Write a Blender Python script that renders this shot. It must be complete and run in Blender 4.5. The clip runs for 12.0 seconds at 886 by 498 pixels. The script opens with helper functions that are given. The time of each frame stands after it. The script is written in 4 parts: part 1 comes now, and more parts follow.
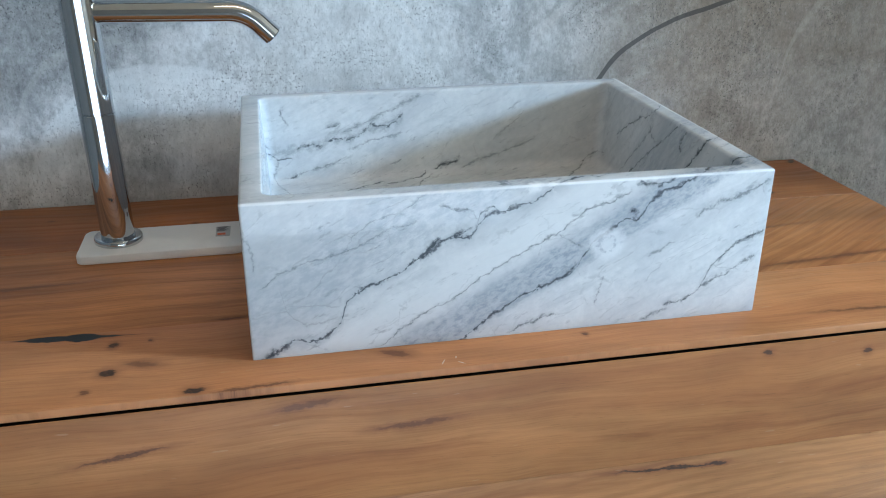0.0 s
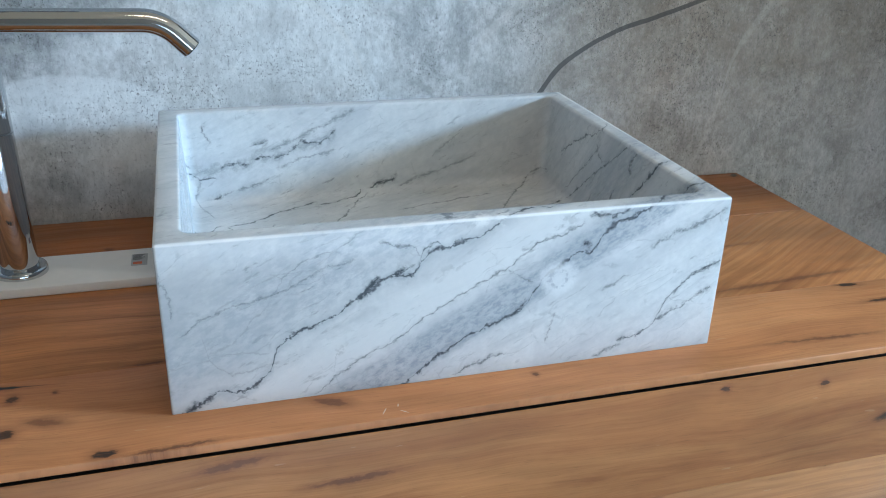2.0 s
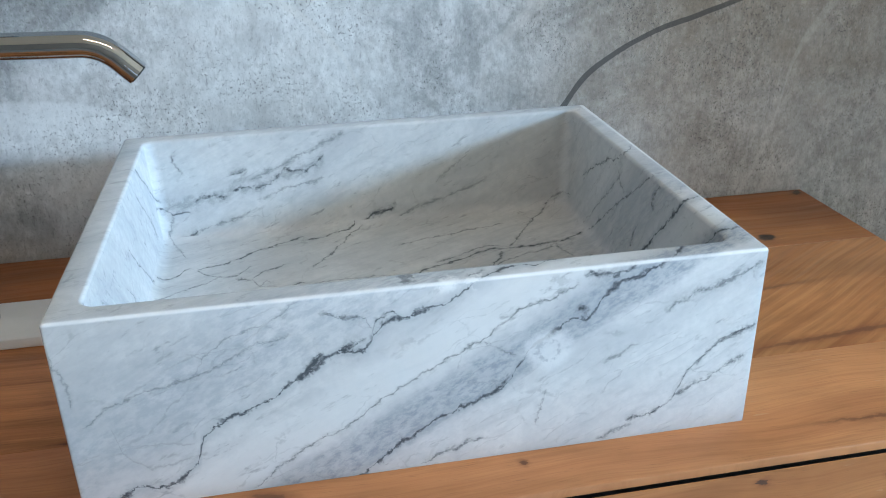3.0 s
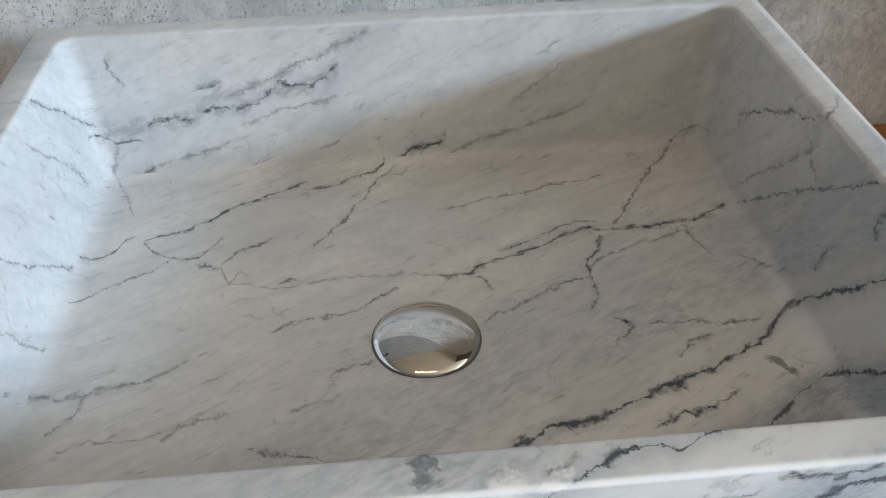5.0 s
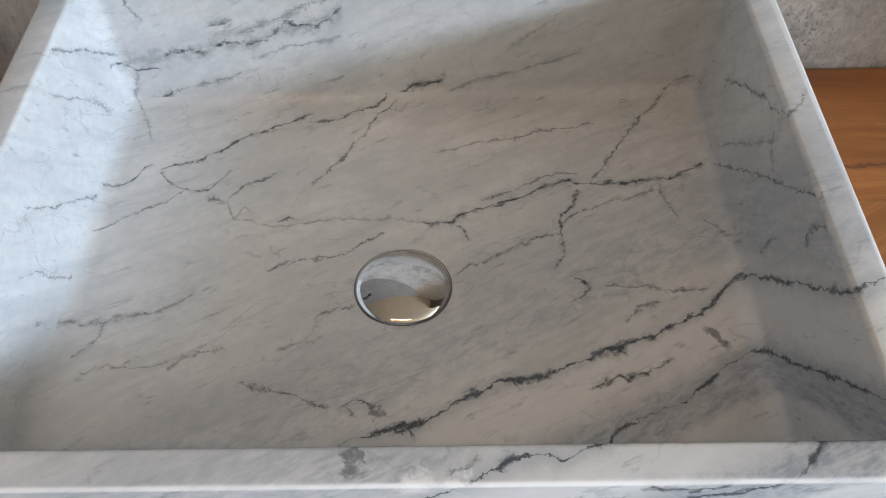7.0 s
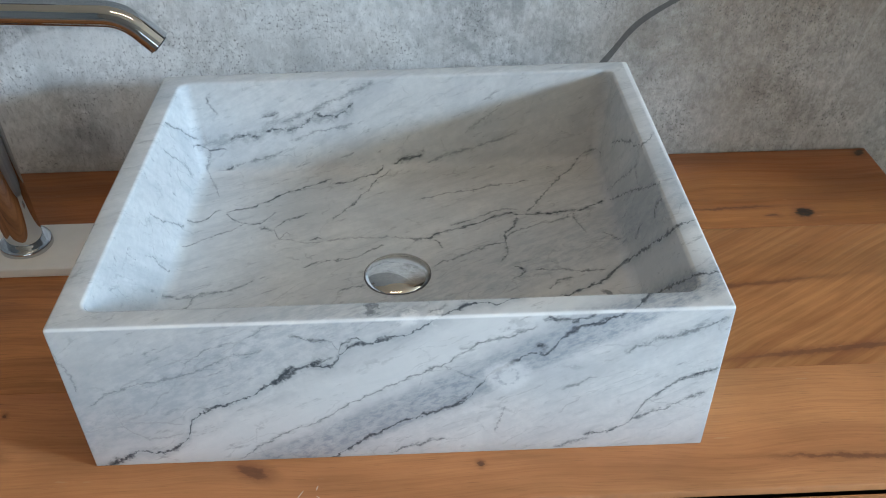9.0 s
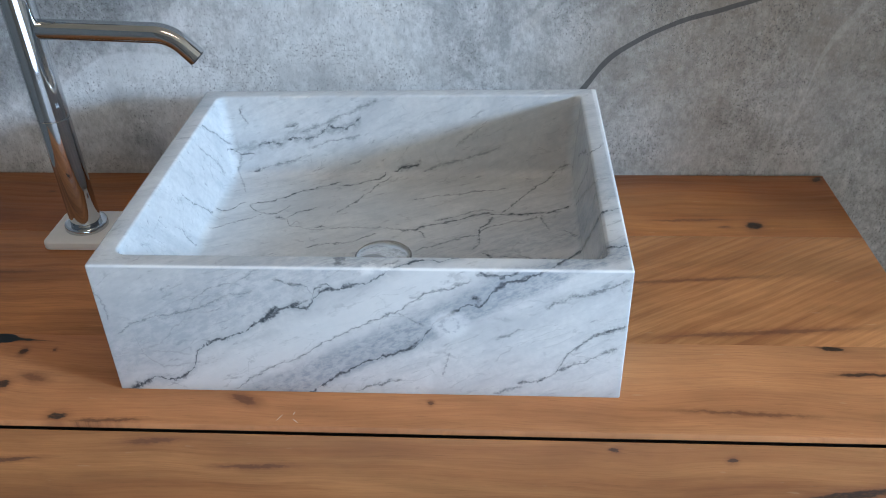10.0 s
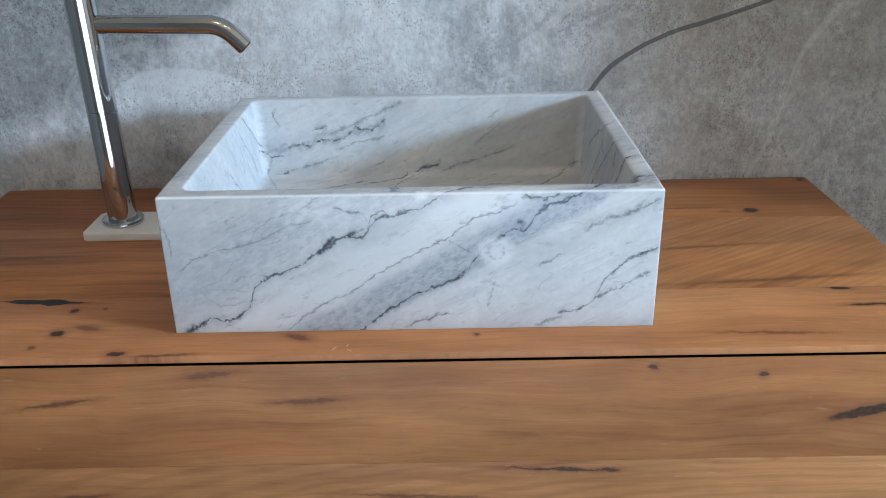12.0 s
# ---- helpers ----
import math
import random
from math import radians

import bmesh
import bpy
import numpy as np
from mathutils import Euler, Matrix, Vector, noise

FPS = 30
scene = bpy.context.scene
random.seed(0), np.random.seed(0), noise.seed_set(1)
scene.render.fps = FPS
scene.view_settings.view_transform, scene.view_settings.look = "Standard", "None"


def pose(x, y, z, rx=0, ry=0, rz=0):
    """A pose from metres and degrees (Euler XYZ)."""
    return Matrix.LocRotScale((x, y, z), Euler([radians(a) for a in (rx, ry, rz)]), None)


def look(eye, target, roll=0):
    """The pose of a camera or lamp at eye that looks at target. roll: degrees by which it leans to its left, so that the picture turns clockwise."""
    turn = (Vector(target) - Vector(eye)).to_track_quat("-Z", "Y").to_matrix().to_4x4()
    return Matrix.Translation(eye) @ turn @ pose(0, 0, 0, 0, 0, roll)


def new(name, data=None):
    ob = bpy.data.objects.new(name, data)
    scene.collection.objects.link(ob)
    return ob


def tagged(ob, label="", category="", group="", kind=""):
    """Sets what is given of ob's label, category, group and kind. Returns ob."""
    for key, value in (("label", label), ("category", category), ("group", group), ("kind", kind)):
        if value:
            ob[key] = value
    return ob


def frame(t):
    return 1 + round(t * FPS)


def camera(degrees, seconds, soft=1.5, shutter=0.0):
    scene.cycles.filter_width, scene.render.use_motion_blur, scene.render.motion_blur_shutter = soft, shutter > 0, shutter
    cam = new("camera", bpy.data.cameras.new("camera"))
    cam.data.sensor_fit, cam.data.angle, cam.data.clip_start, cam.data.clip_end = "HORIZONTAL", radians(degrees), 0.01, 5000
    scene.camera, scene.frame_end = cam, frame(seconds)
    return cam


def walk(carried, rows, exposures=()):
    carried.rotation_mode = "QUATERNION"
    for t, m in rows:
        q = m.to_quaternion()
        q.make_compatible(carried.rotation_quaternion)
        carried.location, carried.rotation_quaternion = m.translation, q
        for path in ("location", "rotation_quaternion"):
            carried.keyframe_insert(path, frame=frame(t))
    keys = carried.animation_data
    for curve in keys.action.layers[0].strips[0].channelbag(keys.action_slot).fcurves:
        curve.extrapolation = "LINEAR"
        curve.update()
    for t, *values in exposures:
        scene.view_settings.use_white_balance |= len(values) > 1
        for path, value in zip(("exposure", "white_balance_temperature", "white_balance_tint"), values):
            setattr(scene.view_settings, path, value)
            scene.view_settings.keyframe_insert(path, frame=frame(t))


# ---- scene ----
cam = camera(54.7, 12.0, soft=1.0)
PATH = [
    (0, (0.031, -0.696, 0.405), (0.407, 1.100, -0.392), 0.2),
    (0.5, (-0.087, -0.666, 0.413), (0.430, 1.094, -0.389), -0.5),
    (1, (-0.121, -0.644, 0.412), (0.486, 1.084, -0.391), 0.5),
    (1.5, (-0.083, -0.636, 0.416), (0.52, 1.094, -0.387), 0.9),
    (2, (0.039, -0.622, 0.414), (0.570, 1.129, -0.394), 1.7),
    (2.5, (0.122, -0.584, 0.427), (0.531, 1.194, -0.392), 0.6),
    (2.7, (0.141, -0.558, 0.423), (0.500, 1.233, -0.390), -0.7),
    (4.3, (0.193, -0.243, 0.388), (0.49, 1.349, -0.785), -0.6),
    (4.5, (0.199, -0.213, 0.395), (0.449, 1.35, -0.827), -0.2),
    (5, (0.225, -0.172, 0.4), (0.367, 1.375, -0.859), -0.5),
    (5.5, (0.243, -0.146, 0.431), (0.322, 1.277, -0.972), -1.0),
    (6, (0.256, -0.143, 0.478), (0.302, 1.147, -1.05), -0.4),
    (6.5, (0.268, -0.141, 0.485), (0.308, 1.115, -1.071), -0.4),
    (7, (0.275, -0.151, 0.498), (0.275, 1.109, -1.056), -0.7),
    (7.2, (0.28, -0.154, 0.504), (0.283, 1.106, -1.049), 0.1),
    (8.8, (0.271, -0.432, 0.567), (0.318, 1.136, -0.674), -0.8),
    (9, (0.273, -0.457, 0.567), (0.321, 1.125, -0.657), -0.8),
    (9.5, (0.314, -0.525, 0.584), (0.313, 1.093, -0.591), -1.0),
    (10, (0.373, -0.627, 0.589), (0.26, 1.037, -0.514), -1.6),
    (10.5, (0.38, -0.697, 0.569), (0.198, 0.987, -0.493), -2.1),
    (11, (0.341, -0.727, 0.548), (0.203, 1.042, -0.374), -1.9),
    (11.2, (0.321, -0.745, 0.527), (0.242, 1.068, -0.315), -1.2),
    (11.5, (0.305, -0.765, 0.487), (0.261, 1.056, -0.339), -1.5),
    (12, (0.286, -0.786, 0.440), (0.276, 1.042, -0.370), -1.1),
]
walk(cam, [(t, look(eye, target, roll)) for t, eye, target, roll in PATH],
     exposures=((0.0, 0.27, 6440, 12), (1.4, 0.27, 6440, 12), (2.0, 0.27, 6270, 11), (2.7, 0.27, 6390, 12), (4.4, 0.04, 7200, 15), (5.0, 0.07, 7700, 20), (5.5, 0.08, 8000, 24), (6.3, 0.10, 8100, 23), (7.2, 0.08, 7650, 23), (8.8, 0.01, 7070, 15),
                (10.0, 0.07, 6500, 17), (11.2, 0.17, 6480, 14), (12.0, 0.11, 6680, 16)))

# ---- light: daylight from a window at the right and an added low fill opposite the vanity ----
FLOOR, CEIL = -0.86, 1.72
X0, X1, Y0, Y1 = -1.9, 4.2, -2.9, 0.46           # inner faces of the room's walls
WIN = (-1.72, -1.03, 0.92, 1.41)                 # the window in the right wall: y from, y to, z from, z to
FILL = (-0.70, 1.10, FLOOR, 0.15)                # opening of the added fill opposite: x from, x to, z from, z to

world = bpy.data.worlds.new("sky")
scene.world = world
world.use_nodes = True
wn = world.node_tree.nodes
sky = wn.new("ShaderNodeTexSky")
sky.sky_type, sky.sun_disc = "NISHITA", False
sky.sun_elevation, sky.sun_rotation = radians(40), radians(250)
world.node_tree.links.new(sky.outputs[0], wn["Background"].inputs[0])
wn["Background"].inputs[1].default_value = 0.1

SKY_BLUE, PALE_BLUE = (0.46, 0.73, 1.0), (0.59, 0.785, 1.0)


def daylight(name, width, height, energy, color, eye, target):
    lamp = bpy.data.lights.new(name, "AREA")
    lamp.shape, lamp.size, lamp.size_y = "RECTANGLE", width, height
    lamp.energy, lamp.color = energy, color
    new(name, lamp).matrix_world = look(eye, target)


mid_y, mid_z = (WIN[0] + WIN[1]) / 2, (WIN[2] + WIN[3]) / 2
daylight("window_daylight", WIN[1] - WIN[0] - 0.04, WIN[3] - WIN[2] - 0.04, 275.0, SKY_BLUE, (X1 + 0.03, mid_y, mid_z), (X1 - 1, mid_y, mid_z))
mid_x, mid_z = (FILL[0] + FILL[1]) / 2, (FILL[2] + FILL[3]) / 2
# made-up fill for the upright fronts, kept low so the bowl stays shaded
daylight("added_front_fill", FILL[1] - FILL[0] - 0.04, FILL[3] - FILL[2] - 0.04, 20.0, PALE_BLUE, (mid_x, Y0 - 0.03, mid_z), (mid_x, Y0 + 1, mid_z))


# ---- node helpers ----
class Mat:
    """A node material with short ways to chain maths."""

    def __init__(self, name):
        self.mat = bpy.data.materials.new(name)
        self.mat.use_nodes = True
        self.tree = self.mat.node_tree
        self.bsdf = self.tree.nodes["Principled BSDF"]
        self.co = self.node("ShaderNodeTexCoord").outputs["Object"]

    def node(self, kind):
        return self.tree.nodes.new(kind)

    def put(self, socket, value):
        if isinstance(value, bpy.types.NodeSocket):
            self.tree.links.new(value, socket)
        elif isinstance(value, tuple) and len(value) == 3 and socket.type == "RGBA":
            socket.default_value = (*value, 1.0)
        else:
            socket.default_value = value

    def f(self, op, a, b=0.0, c=0.0, clamp=False):
        n = self.node("ShaderNodeMath")
        n.operation, n.use_clamp = op, clamp
        for s, v in zip(n.inputs, (a, b, c)):
            self.put(s, v)
        return n.outputs[0]

    def add(self, a, b): return self.f("ADD", a, b)
    def sub(self, a, b): return self.f("SUBTRACT", a, b)
    def mul(self, a, b): return self.f("MULTIPLY", a, b)

    def sep(self, vec=None):
        n = self.node("ShaderNodeSeparateXYZ")
        self.put(n.inputs[0], vec or self.co)
        return n.outputs

    def vec(self, x, y, z):
        n = self.node("ShaderNodeCombineXYZ")
        for s, v in zip(n.inputs, (x, y, z)):
            self.put(s, v)
        return n.outputs[0]

    def noise(self, vec, scale, detail=3.0, rough=0.55, warp=0.0):
        n = self.node("ShaderNodeTexNoise")
        self.put(n.inputs["Vector"], vec)
        self.put(n.inputs["Scale"], scale)
        self.put(n.inputs["Detail"], detail)
        self.put(n.inputs["Roughness"], rough)
        self.put(n.inputs["Distortion"], warp)
        return n.outputs[0]

    def step(self, v, lo, hi, a=0.0, b=1.0):
        """Smooth step: a below lo, b above hi."""
        n = self.node("ShaderNodeMapRange")
        n.interpolation_type, n.clamp = "SMOOTHSTEP", False
        for s, q in zip(n.inputs, (v, lo, hi, a, b)):
            self.put(s, q)
        return n.outputs[0]

    def mix(self, fac, a, b, blend="MIX"):
        n = self.node("ShaderNodeMix")
        n.data_type, n.blend_type = "RGBA", blend
        self.put(n.inputs[0], fac)
        self.put(n.inputs[6], a)
        self.put(n.inputs[7], b)
        return n.outputs[2]

    def curve(self, v, points, x0, x1, y0, y1, handle="AUTO"):
        """A piecewise curve of v through points (x, y)."""
        n = self.node("ShaderNodeFloatCurve")
        c = n.mapping.curves[0]
        pts = [((x - x0) / (x1 - x0), (y - y0) / (y1 - y0)) for x, y in points]
        c.points[0].location, c.points[1].location = pts[0], pts[-1]
        for p in pts[1:-1]:
            c.points.new(*p)
        for p in c.points:
            p.handle_type = handle
        n.mapping.extend = "HORIZONTAL"
        n.mapping.update()
        self.put(n.inputs[1], self.step_lin(v, x0, x1))
        return self.add(self.mul(n.outputs[0], y1 - y0), y0)

    def step_lin(self, v, lo, hi, a=0.0, b=1.0):
        n = self.node("ShaderNodeMapRange")
        n.clamp = False
        for s, q in zip(n.inputs, (v, lo, hi, a, b)):
            self.put(s, q)
        return n.outputs[0]

    def spot(self, u, v, cu, cv, ru, rv, turn=0.0, edge=0.6):
        """1 inside a soft ellipse at (cu, cv)."""
        du, dv = self.sub(u, cu), self.sub(v, cv)
        c, s = math.cos(radians(turn)), math.sin(radians(turn))
        a = self.add(self.mul(du, c / ru), self.mul(dv, s / ru))
        b = self.add(self.mul(du, -s / rv), self.mul(dv, c / rv))
        d = self.f("SQRT", self.add(self.mul(a, a), self.mul(b, b)))
        return self.step(d, edge, 1.0, 1.0, 0.0)

    def bump(self, height, strength, distance):
        n = self.node("ShaderNodeBump")
        n.inputs["Strength"].default_value, n.inputs["Distance"].default_value = strength, distance
        self.put(n.inputs["Height"], height)
        self.put(self.bsdf.inputs["Normal"], n.outputs[0])

    def finish(self, color, rough, metal=0.0, coat=0.0, spec=0.5):
        for key, v in (("Base Color", color), ("Roughness", rough), ("Metallic", metal), ("Coat Weight", coat), ("Specular IOR Level", spec)):
            self.put(self.bsdf.inputs[key], v)
        return self.mat


# ---- materials ----
def marble(name, faces):
    """White marble with veins that run as warped sheets through the solid block, and the lesser veins of some faces."""
    m = Mat(name)
    x, y, z = m.sep()[:3]
    s = m.add(m.sub(z, m.mul(x, 0.56)), m.mul(y, 1.1))          # across the sheets
    along = m.add(m.mul(x, 0.83), m.mul(z, 0.47))
    across = m.sub(m.mul(y, 0.6), m.mul(z, 0.5))
    flow = m.vec(m.mul(along, 1.0), m.mul(s, 1.9), across)
    mottle = m.noise(m.co, 120, 6, 0.72)
    w_big = m.sub(m.noise(m.co, 14, 3, 0.6), 0.5)
    w_fine = m.sub(m.noise(m.co, 70, 4, 0.65), 0.5)
    sw = m.add(s, m.add(m.mul(w_big, 0.012), m.mul(w_fine, 0.012)))
    sw2 = m.add(s, m.add(m.mul(w_big, 0.05), m.mul(w_fine, 0.016)))

    body = m.noise(flow, 9, 5, 0.6, 0.6)
    col = m.mix(m.step(body, 0.30, 0.66), (0.53, 0.545, 0.56), (0.665, 0.67, 0.67))
    col = m.mix(m.step(mottle, 0.36, 0.64, 0.28, 0.0), col, (0.45, 0.47, 0.49))
    smear = m.noise(m.vec(along, m.mul(s, 5.0), across), 16, 8, 0.68, 0.3)
    col = m.mix(m.mul(m.step(smear, 0.47, 0.74), 0.34), col, (0.36, 0.385, 0.41))
    cloud = m.noise(flow, 26, 5, 0.62, 0.8)
    col = m.mix(m.mul(m.step(cloud, 0.52, 0.72), 0.42), col, (0.44, 0.46, 0.48))
    # broad grey and white bands
    grey = m.mul(m.step(sw, -0.110, -0.102), m.step(sw, -0.078, -0.060, 1.0, 0.0))
    col = m.mix(m.mul(grey, m.step(m.noise(m.vec(m.mul(along, 2.0), m.mul(s, 3.0), across), 60, 6, 0.72), 0.34, 0.60, 1.0, 0.45)), col, (0.30, 0.33, 0.37))
    upper = m.mul(m.step(sw, 0.0, 0.02), m.step(sw2, 0.05, 0.13, 1.0, 0.0))
    col = m.mix(m.mul(upper, m.step(m.noise(m.vec(m.mul(along, 2.0), m.mul(s, 3.0), across), 45, 6, 0.72), 0.36, 0.62, 0.80, 0.20)), col, (0.40, 0.43, 0.465))
    white = m.mul(m.step(sw, -0.066, -0.05), m.step(sw, -0.03, -0.012, 1.0, 0.0))
    col = m.mix(m.mul(white, 0.55), col, (0.74, 0.745, 0.745))

    # hairline net of fainter veins
    hair = 0.0
    warp_v = m.node("ShaderNodeTexNoise")
    warp_v.inputs["Scale"].default_value, warp_v.inputs["Detail"].default_value = 20, 7
    m.put(warp_v.inputs["Vector"], m.co)
    for scale, off, wid, amount, stretch, g0 in ((10.0, 3.7, 0.022, 0.22, 3.0, 0.50), (19.0, 9.1, 0.030, 0.22, 3.4, 0.48), (6.0, 15.3, 0.008, 0.24, 1.2, 0.48)):
        p = m.vec(m.add(along, off), m.mul(s, stretch), across)
        q = m.node("ShaderNodeVectorMath")
        q.operation = "MULTIPLY_ADD"
        m.put(q.inputs[0], warp_v.outputs["Color"])
        q.inputs[1].default_value = (0.060, 0.10, 0.060)
        m.put(q.inputs[2], p)
        v = m.node("ShaderNodeTexVoronoi")
        v.feature = "DISTANCE_TO_EDGE"
        m.put(v.inputs["Vector"], q.outputs[0])
        v.inputs["Scale"].default_value = scale
        gate = m.step(m.noise(m.vec(m.add(along, off + 2), m.mul(s, 1.6), across), 15, 4, 0.65), g0, g0 + 0.14)
        vary = m.step(m.noise(m.co, 150, 4, 0.7), 0.36, 0.66, 0.05, 1.7)
        line = m.step(m.f("DIVIDE", v.outputs[0], m.mul(vary, wid)), 0.0, 1.3, 1.0, 0.0)
        hair = m.f("MAXIMUM", hair, m.mul(m.mul(line, gate), amount))
    col = m.mix(hair, col, (0.12, 0.13, 0.145))
    # small dark flecks drawn out along the bed
    fleck = m.step(m.noise(m.vec(m.mul(along, 0.6), m.mul(s, 1.5), across), 75, 4, 0.65), 0.59, 0.74)
    fleck = m.mul(fleck, m.step(m.noise(flow, 12, 3), 0.40, 0.62, 0.25, 1.0))
    col = m.mix(m.mul(fleck, 0.60), col, (0.17, 0.185, 0.20))

    # the leading veins: offset of each sheet along x
    lead = (
        ((0.0, -0.008), (0.033, -0.005), (0.066, -0.019), (0.083, -0.013), (0.089, 0.003), (0.135, 0.001), (0.183, 0.003), (0.203, -0.006), (0.212, 0.002), (0.235, -0.002),
         (0.258, -0.009), (0.306, -0.007), (0.334, -0.019), (0.378, -0.022), (0.409, -0.026), (0.445, -0.024), (0.473, -0.011), (0.5, -0.008)),
        ((0.199, -0.109), (0.248, -0.100), (0.278, -0.104), (0.301, -0.107), (0.313, -0.096), (0.33, -0.087), (0.352, -0.086), (0.366, -0.092), (0.377, -0.081), (0.417, -0.085),
         (0.454, -0.074), (0.5, -0.083)),
    )
    grain = m.step(m.noise(m.co, 260, 4, 0.7), 0.32, 0.54, 0.60, 1.0)
    for i, (pts, width, dark) in enumerate(zip(lead, (0.0027, 0.0026), (0.95, 0.93))):
        path = m.curve(x, pts, 0.0, 0.5, -0.12, 0.02)
        d = m.f("ABSOLUTE", m.sub(m.add(s, m.add(m.mul(w_fine, 0.014), m.mul(m.sub(m.noise(m.co, 230, 4, 0.7), 0.5), 0.006))), path))
        thick = m.step(m.noise(m.vec(m.add(along, 5.0 * i), m.mul(s, 0.4), across), 48, 5, 0.7), 0.40, 0.66, 0.10, 1.6)
        vein = m.mul(m.step(m.f("DIVIDE", d, m.mul(thick, width)), 0.10, 1.35, 1.0, 0.0), grain)
        halo = m.step(d, 0.0, 0.010, 0.45, 0.0)
        col = m.mix(halo, col, (0.34, 0.37, 0.40))
        col = m.mix(m.mul(vein, dark), col, (0.055, 0.064, 0.076))
    # lesser veins, face by face: face, axes, half width, strength, course
    near = {"floor": m.mul(m.mul(m.step(z, 0.050, 0.060, 1.0, 0.0), m.step(y, 0.016, 0.022)), m.mul(m.step(x, 0.012, 0.018), m.step(x, 0.484, 0.490, 1.0, 0.0))),
            "back": m.mul(m.step(y, 0.362, 0.368), m.step(z, 0.1485, 0.1500, 1.0, 0.0)),
            "left": m.mul(m.mul(m.step(x, 0.012, 0.016), m.step(x, 0.034, 0.042, 1.0, 0.0)), m.step(z, 0.1485, 0.1500, 1.0, 0.0)),
            "right": m.mul(m.mul(m.step(x, 0.458, 0.466), m.step(x, 0.488, 0.492, 1.0, 0.0)), m.step(z, 0.1485, 0.1500, 1.0, 0.0)),
            "front": m.step(y, 0.003, 0.006, 1.0, 0.0), "rim": m.step(z, 0.1485, 0.1500)}
    axis = {"x": x, "y": y, "z": z}
    w_tiny = m.sub(m.noise(m.co, 210, 4, 0.7), 0.5)
    stray = m.add(m.mul(w_fine, 0.013), m.mul(w_tiny, 0.006))
    swell = m.step(m.noise(m.co, 85, 4, 0.7), 0.34, 0.64, 0.22, 1.75)
    masks = dict.fromkeys(faces, 0.0)

    def vein(face, axes, half, dark, course):
        """Adds one broken vein that runs along the first axis of a face."""
        if face not in faces:
            return
        u, v = axis[axes[0]], axis[axes[1]]
        lo, hi = course[0][0], course[-1][0]
        vs = [q[1] for q in course]
        path = m.curve(u, course, lo, hi, min(vs) - 0.002, max(vs) + 0.002, "VECTOR")
        d = m.f("DIVIDE", m.f("ABSOLUTE", m.sub(m.add(v, stray), path)), m.mul(swell, half))
        ends = m.mul(m.step(m.add(u, stray), lo - 0.003, lo + 0.003), m.step(m.add(u, stray), hi - 0.003, hi + 0.003, 1.0, 0.0))
        core = m.add(m.step(d, 0.0, 1.60, 0.95, 0.0), m.step(d, 0.8, 4.5, 0.20, 0.0))
        masks[face] = m.f("MAXIMUM", masks[face], m.mul(m.mul(core, dark), ends))

    vein("floor", "xy", 0.0009, 0.75, ((0.019, 0.277), (0.037, 0.284), (0.048, 0.292), (0.052, 0.302), (0.058, 0.306)))
    vein("floor", "xy", 0.0012, 0.80, ((0.065, 0.300), (0.074, 0.305), (0.093, 0.310), (0.105, 0.319), (0.114, 0.327), (0.126, 0.336), (0.150, 0.348), (0.171, 0.358)))
    vein("floor", "xy", 0.0013, 0.80, ((0.171, 0.349), (0.195, 0.355), (0.216, 0.366), (0.226, 0.370), (0.234, 0.379)))
    vein("floor", "yx", 0.0010, 0.70, ((0.286, 0.181), (0.307, 0.197), (0.325, 0.208), (0.341, 0.217), (0.358, 0.226), (0.372, 0.238)))
    vein("floor", "xy", 0.0009, 0.70, ((0.065, 0.298), (0.073, 0.288), (0.078, 0.283), (0.085, 0.279), (0.098, 0.279), (0.104, 0.280), (0.110, 0.289), (0.116, 0.298)))
    vein("floor", "xy", 0.0008, 0.60, ((0.025, 0.235), (0.038, 0.245), (0.057, 0.257), (0.076, 0.269), (0.086, 0.278)))
    vein("floor", "xy", 0.0009, 0.70, ((0.103, 0.273), (0.118, 0.268)))
    vein("floor", "xy", 0.0009, 0.75, ((0.120, 0.272), (0.129, 0.283), (0.145, 0.291), (0.153, 0.298)))
    vein("floor", "xy", 0.0008, 0.60, ((0.119, 0.268), (0.126, 0.253), (0.133, 0.263), (0.136, 0.258)))
    vein("floor", "xy", 0.0009, 0.38, ((0.126, 0.253), (0.143, 0.247), (0.156, 0.246), (0.168, 0.246), (0.176, 0.248), (0.187, 0.251), (0.195, 0.252), (0.237, 0.251), (0.256, 0.248)))
    vein("floor", "xy", 0.0012, 0.70, ((0.160, 0.251), (0.165, 0.254), (0.171, 0.253)))
    vein("floor", "xy", 0.0013, 0.90, ((0.257, 0.248), (0.266, 0.245), (0.276, 0.245), (0.282, 0.247), (0.288, 0.253), (0.298, 0.257), (0.309, 0.261), (0.317, 0.265), (0.329, 0.268), (0.340, 0.273), (0.353, 0.281), (0.363, 0.284), (0.379, 0.282)))
    vein("floor", "xy", 0.0014, 0.85, ((0.379, 0.282), (0.389, 0.280), (0.395, 0.282), (0.412, 0.281), (0.426, 0.284), (0.441, 0.285), (0.453, 0.291), (0.460, 0.295), (0.470, 0.299)))
    vein("floor", "xy", 0.0010, 0.65, ((0.305, 0.270), (0.319, 0.273), (0.335, 0.282), (0.350, 0.289), (0.360, 0.292), (0.375, 0.292)))
    vein("floor", "yx", 0.0008, 0.65, ((0.230, 0.293), (0.239, 0.289), (0.245, 0.284)))
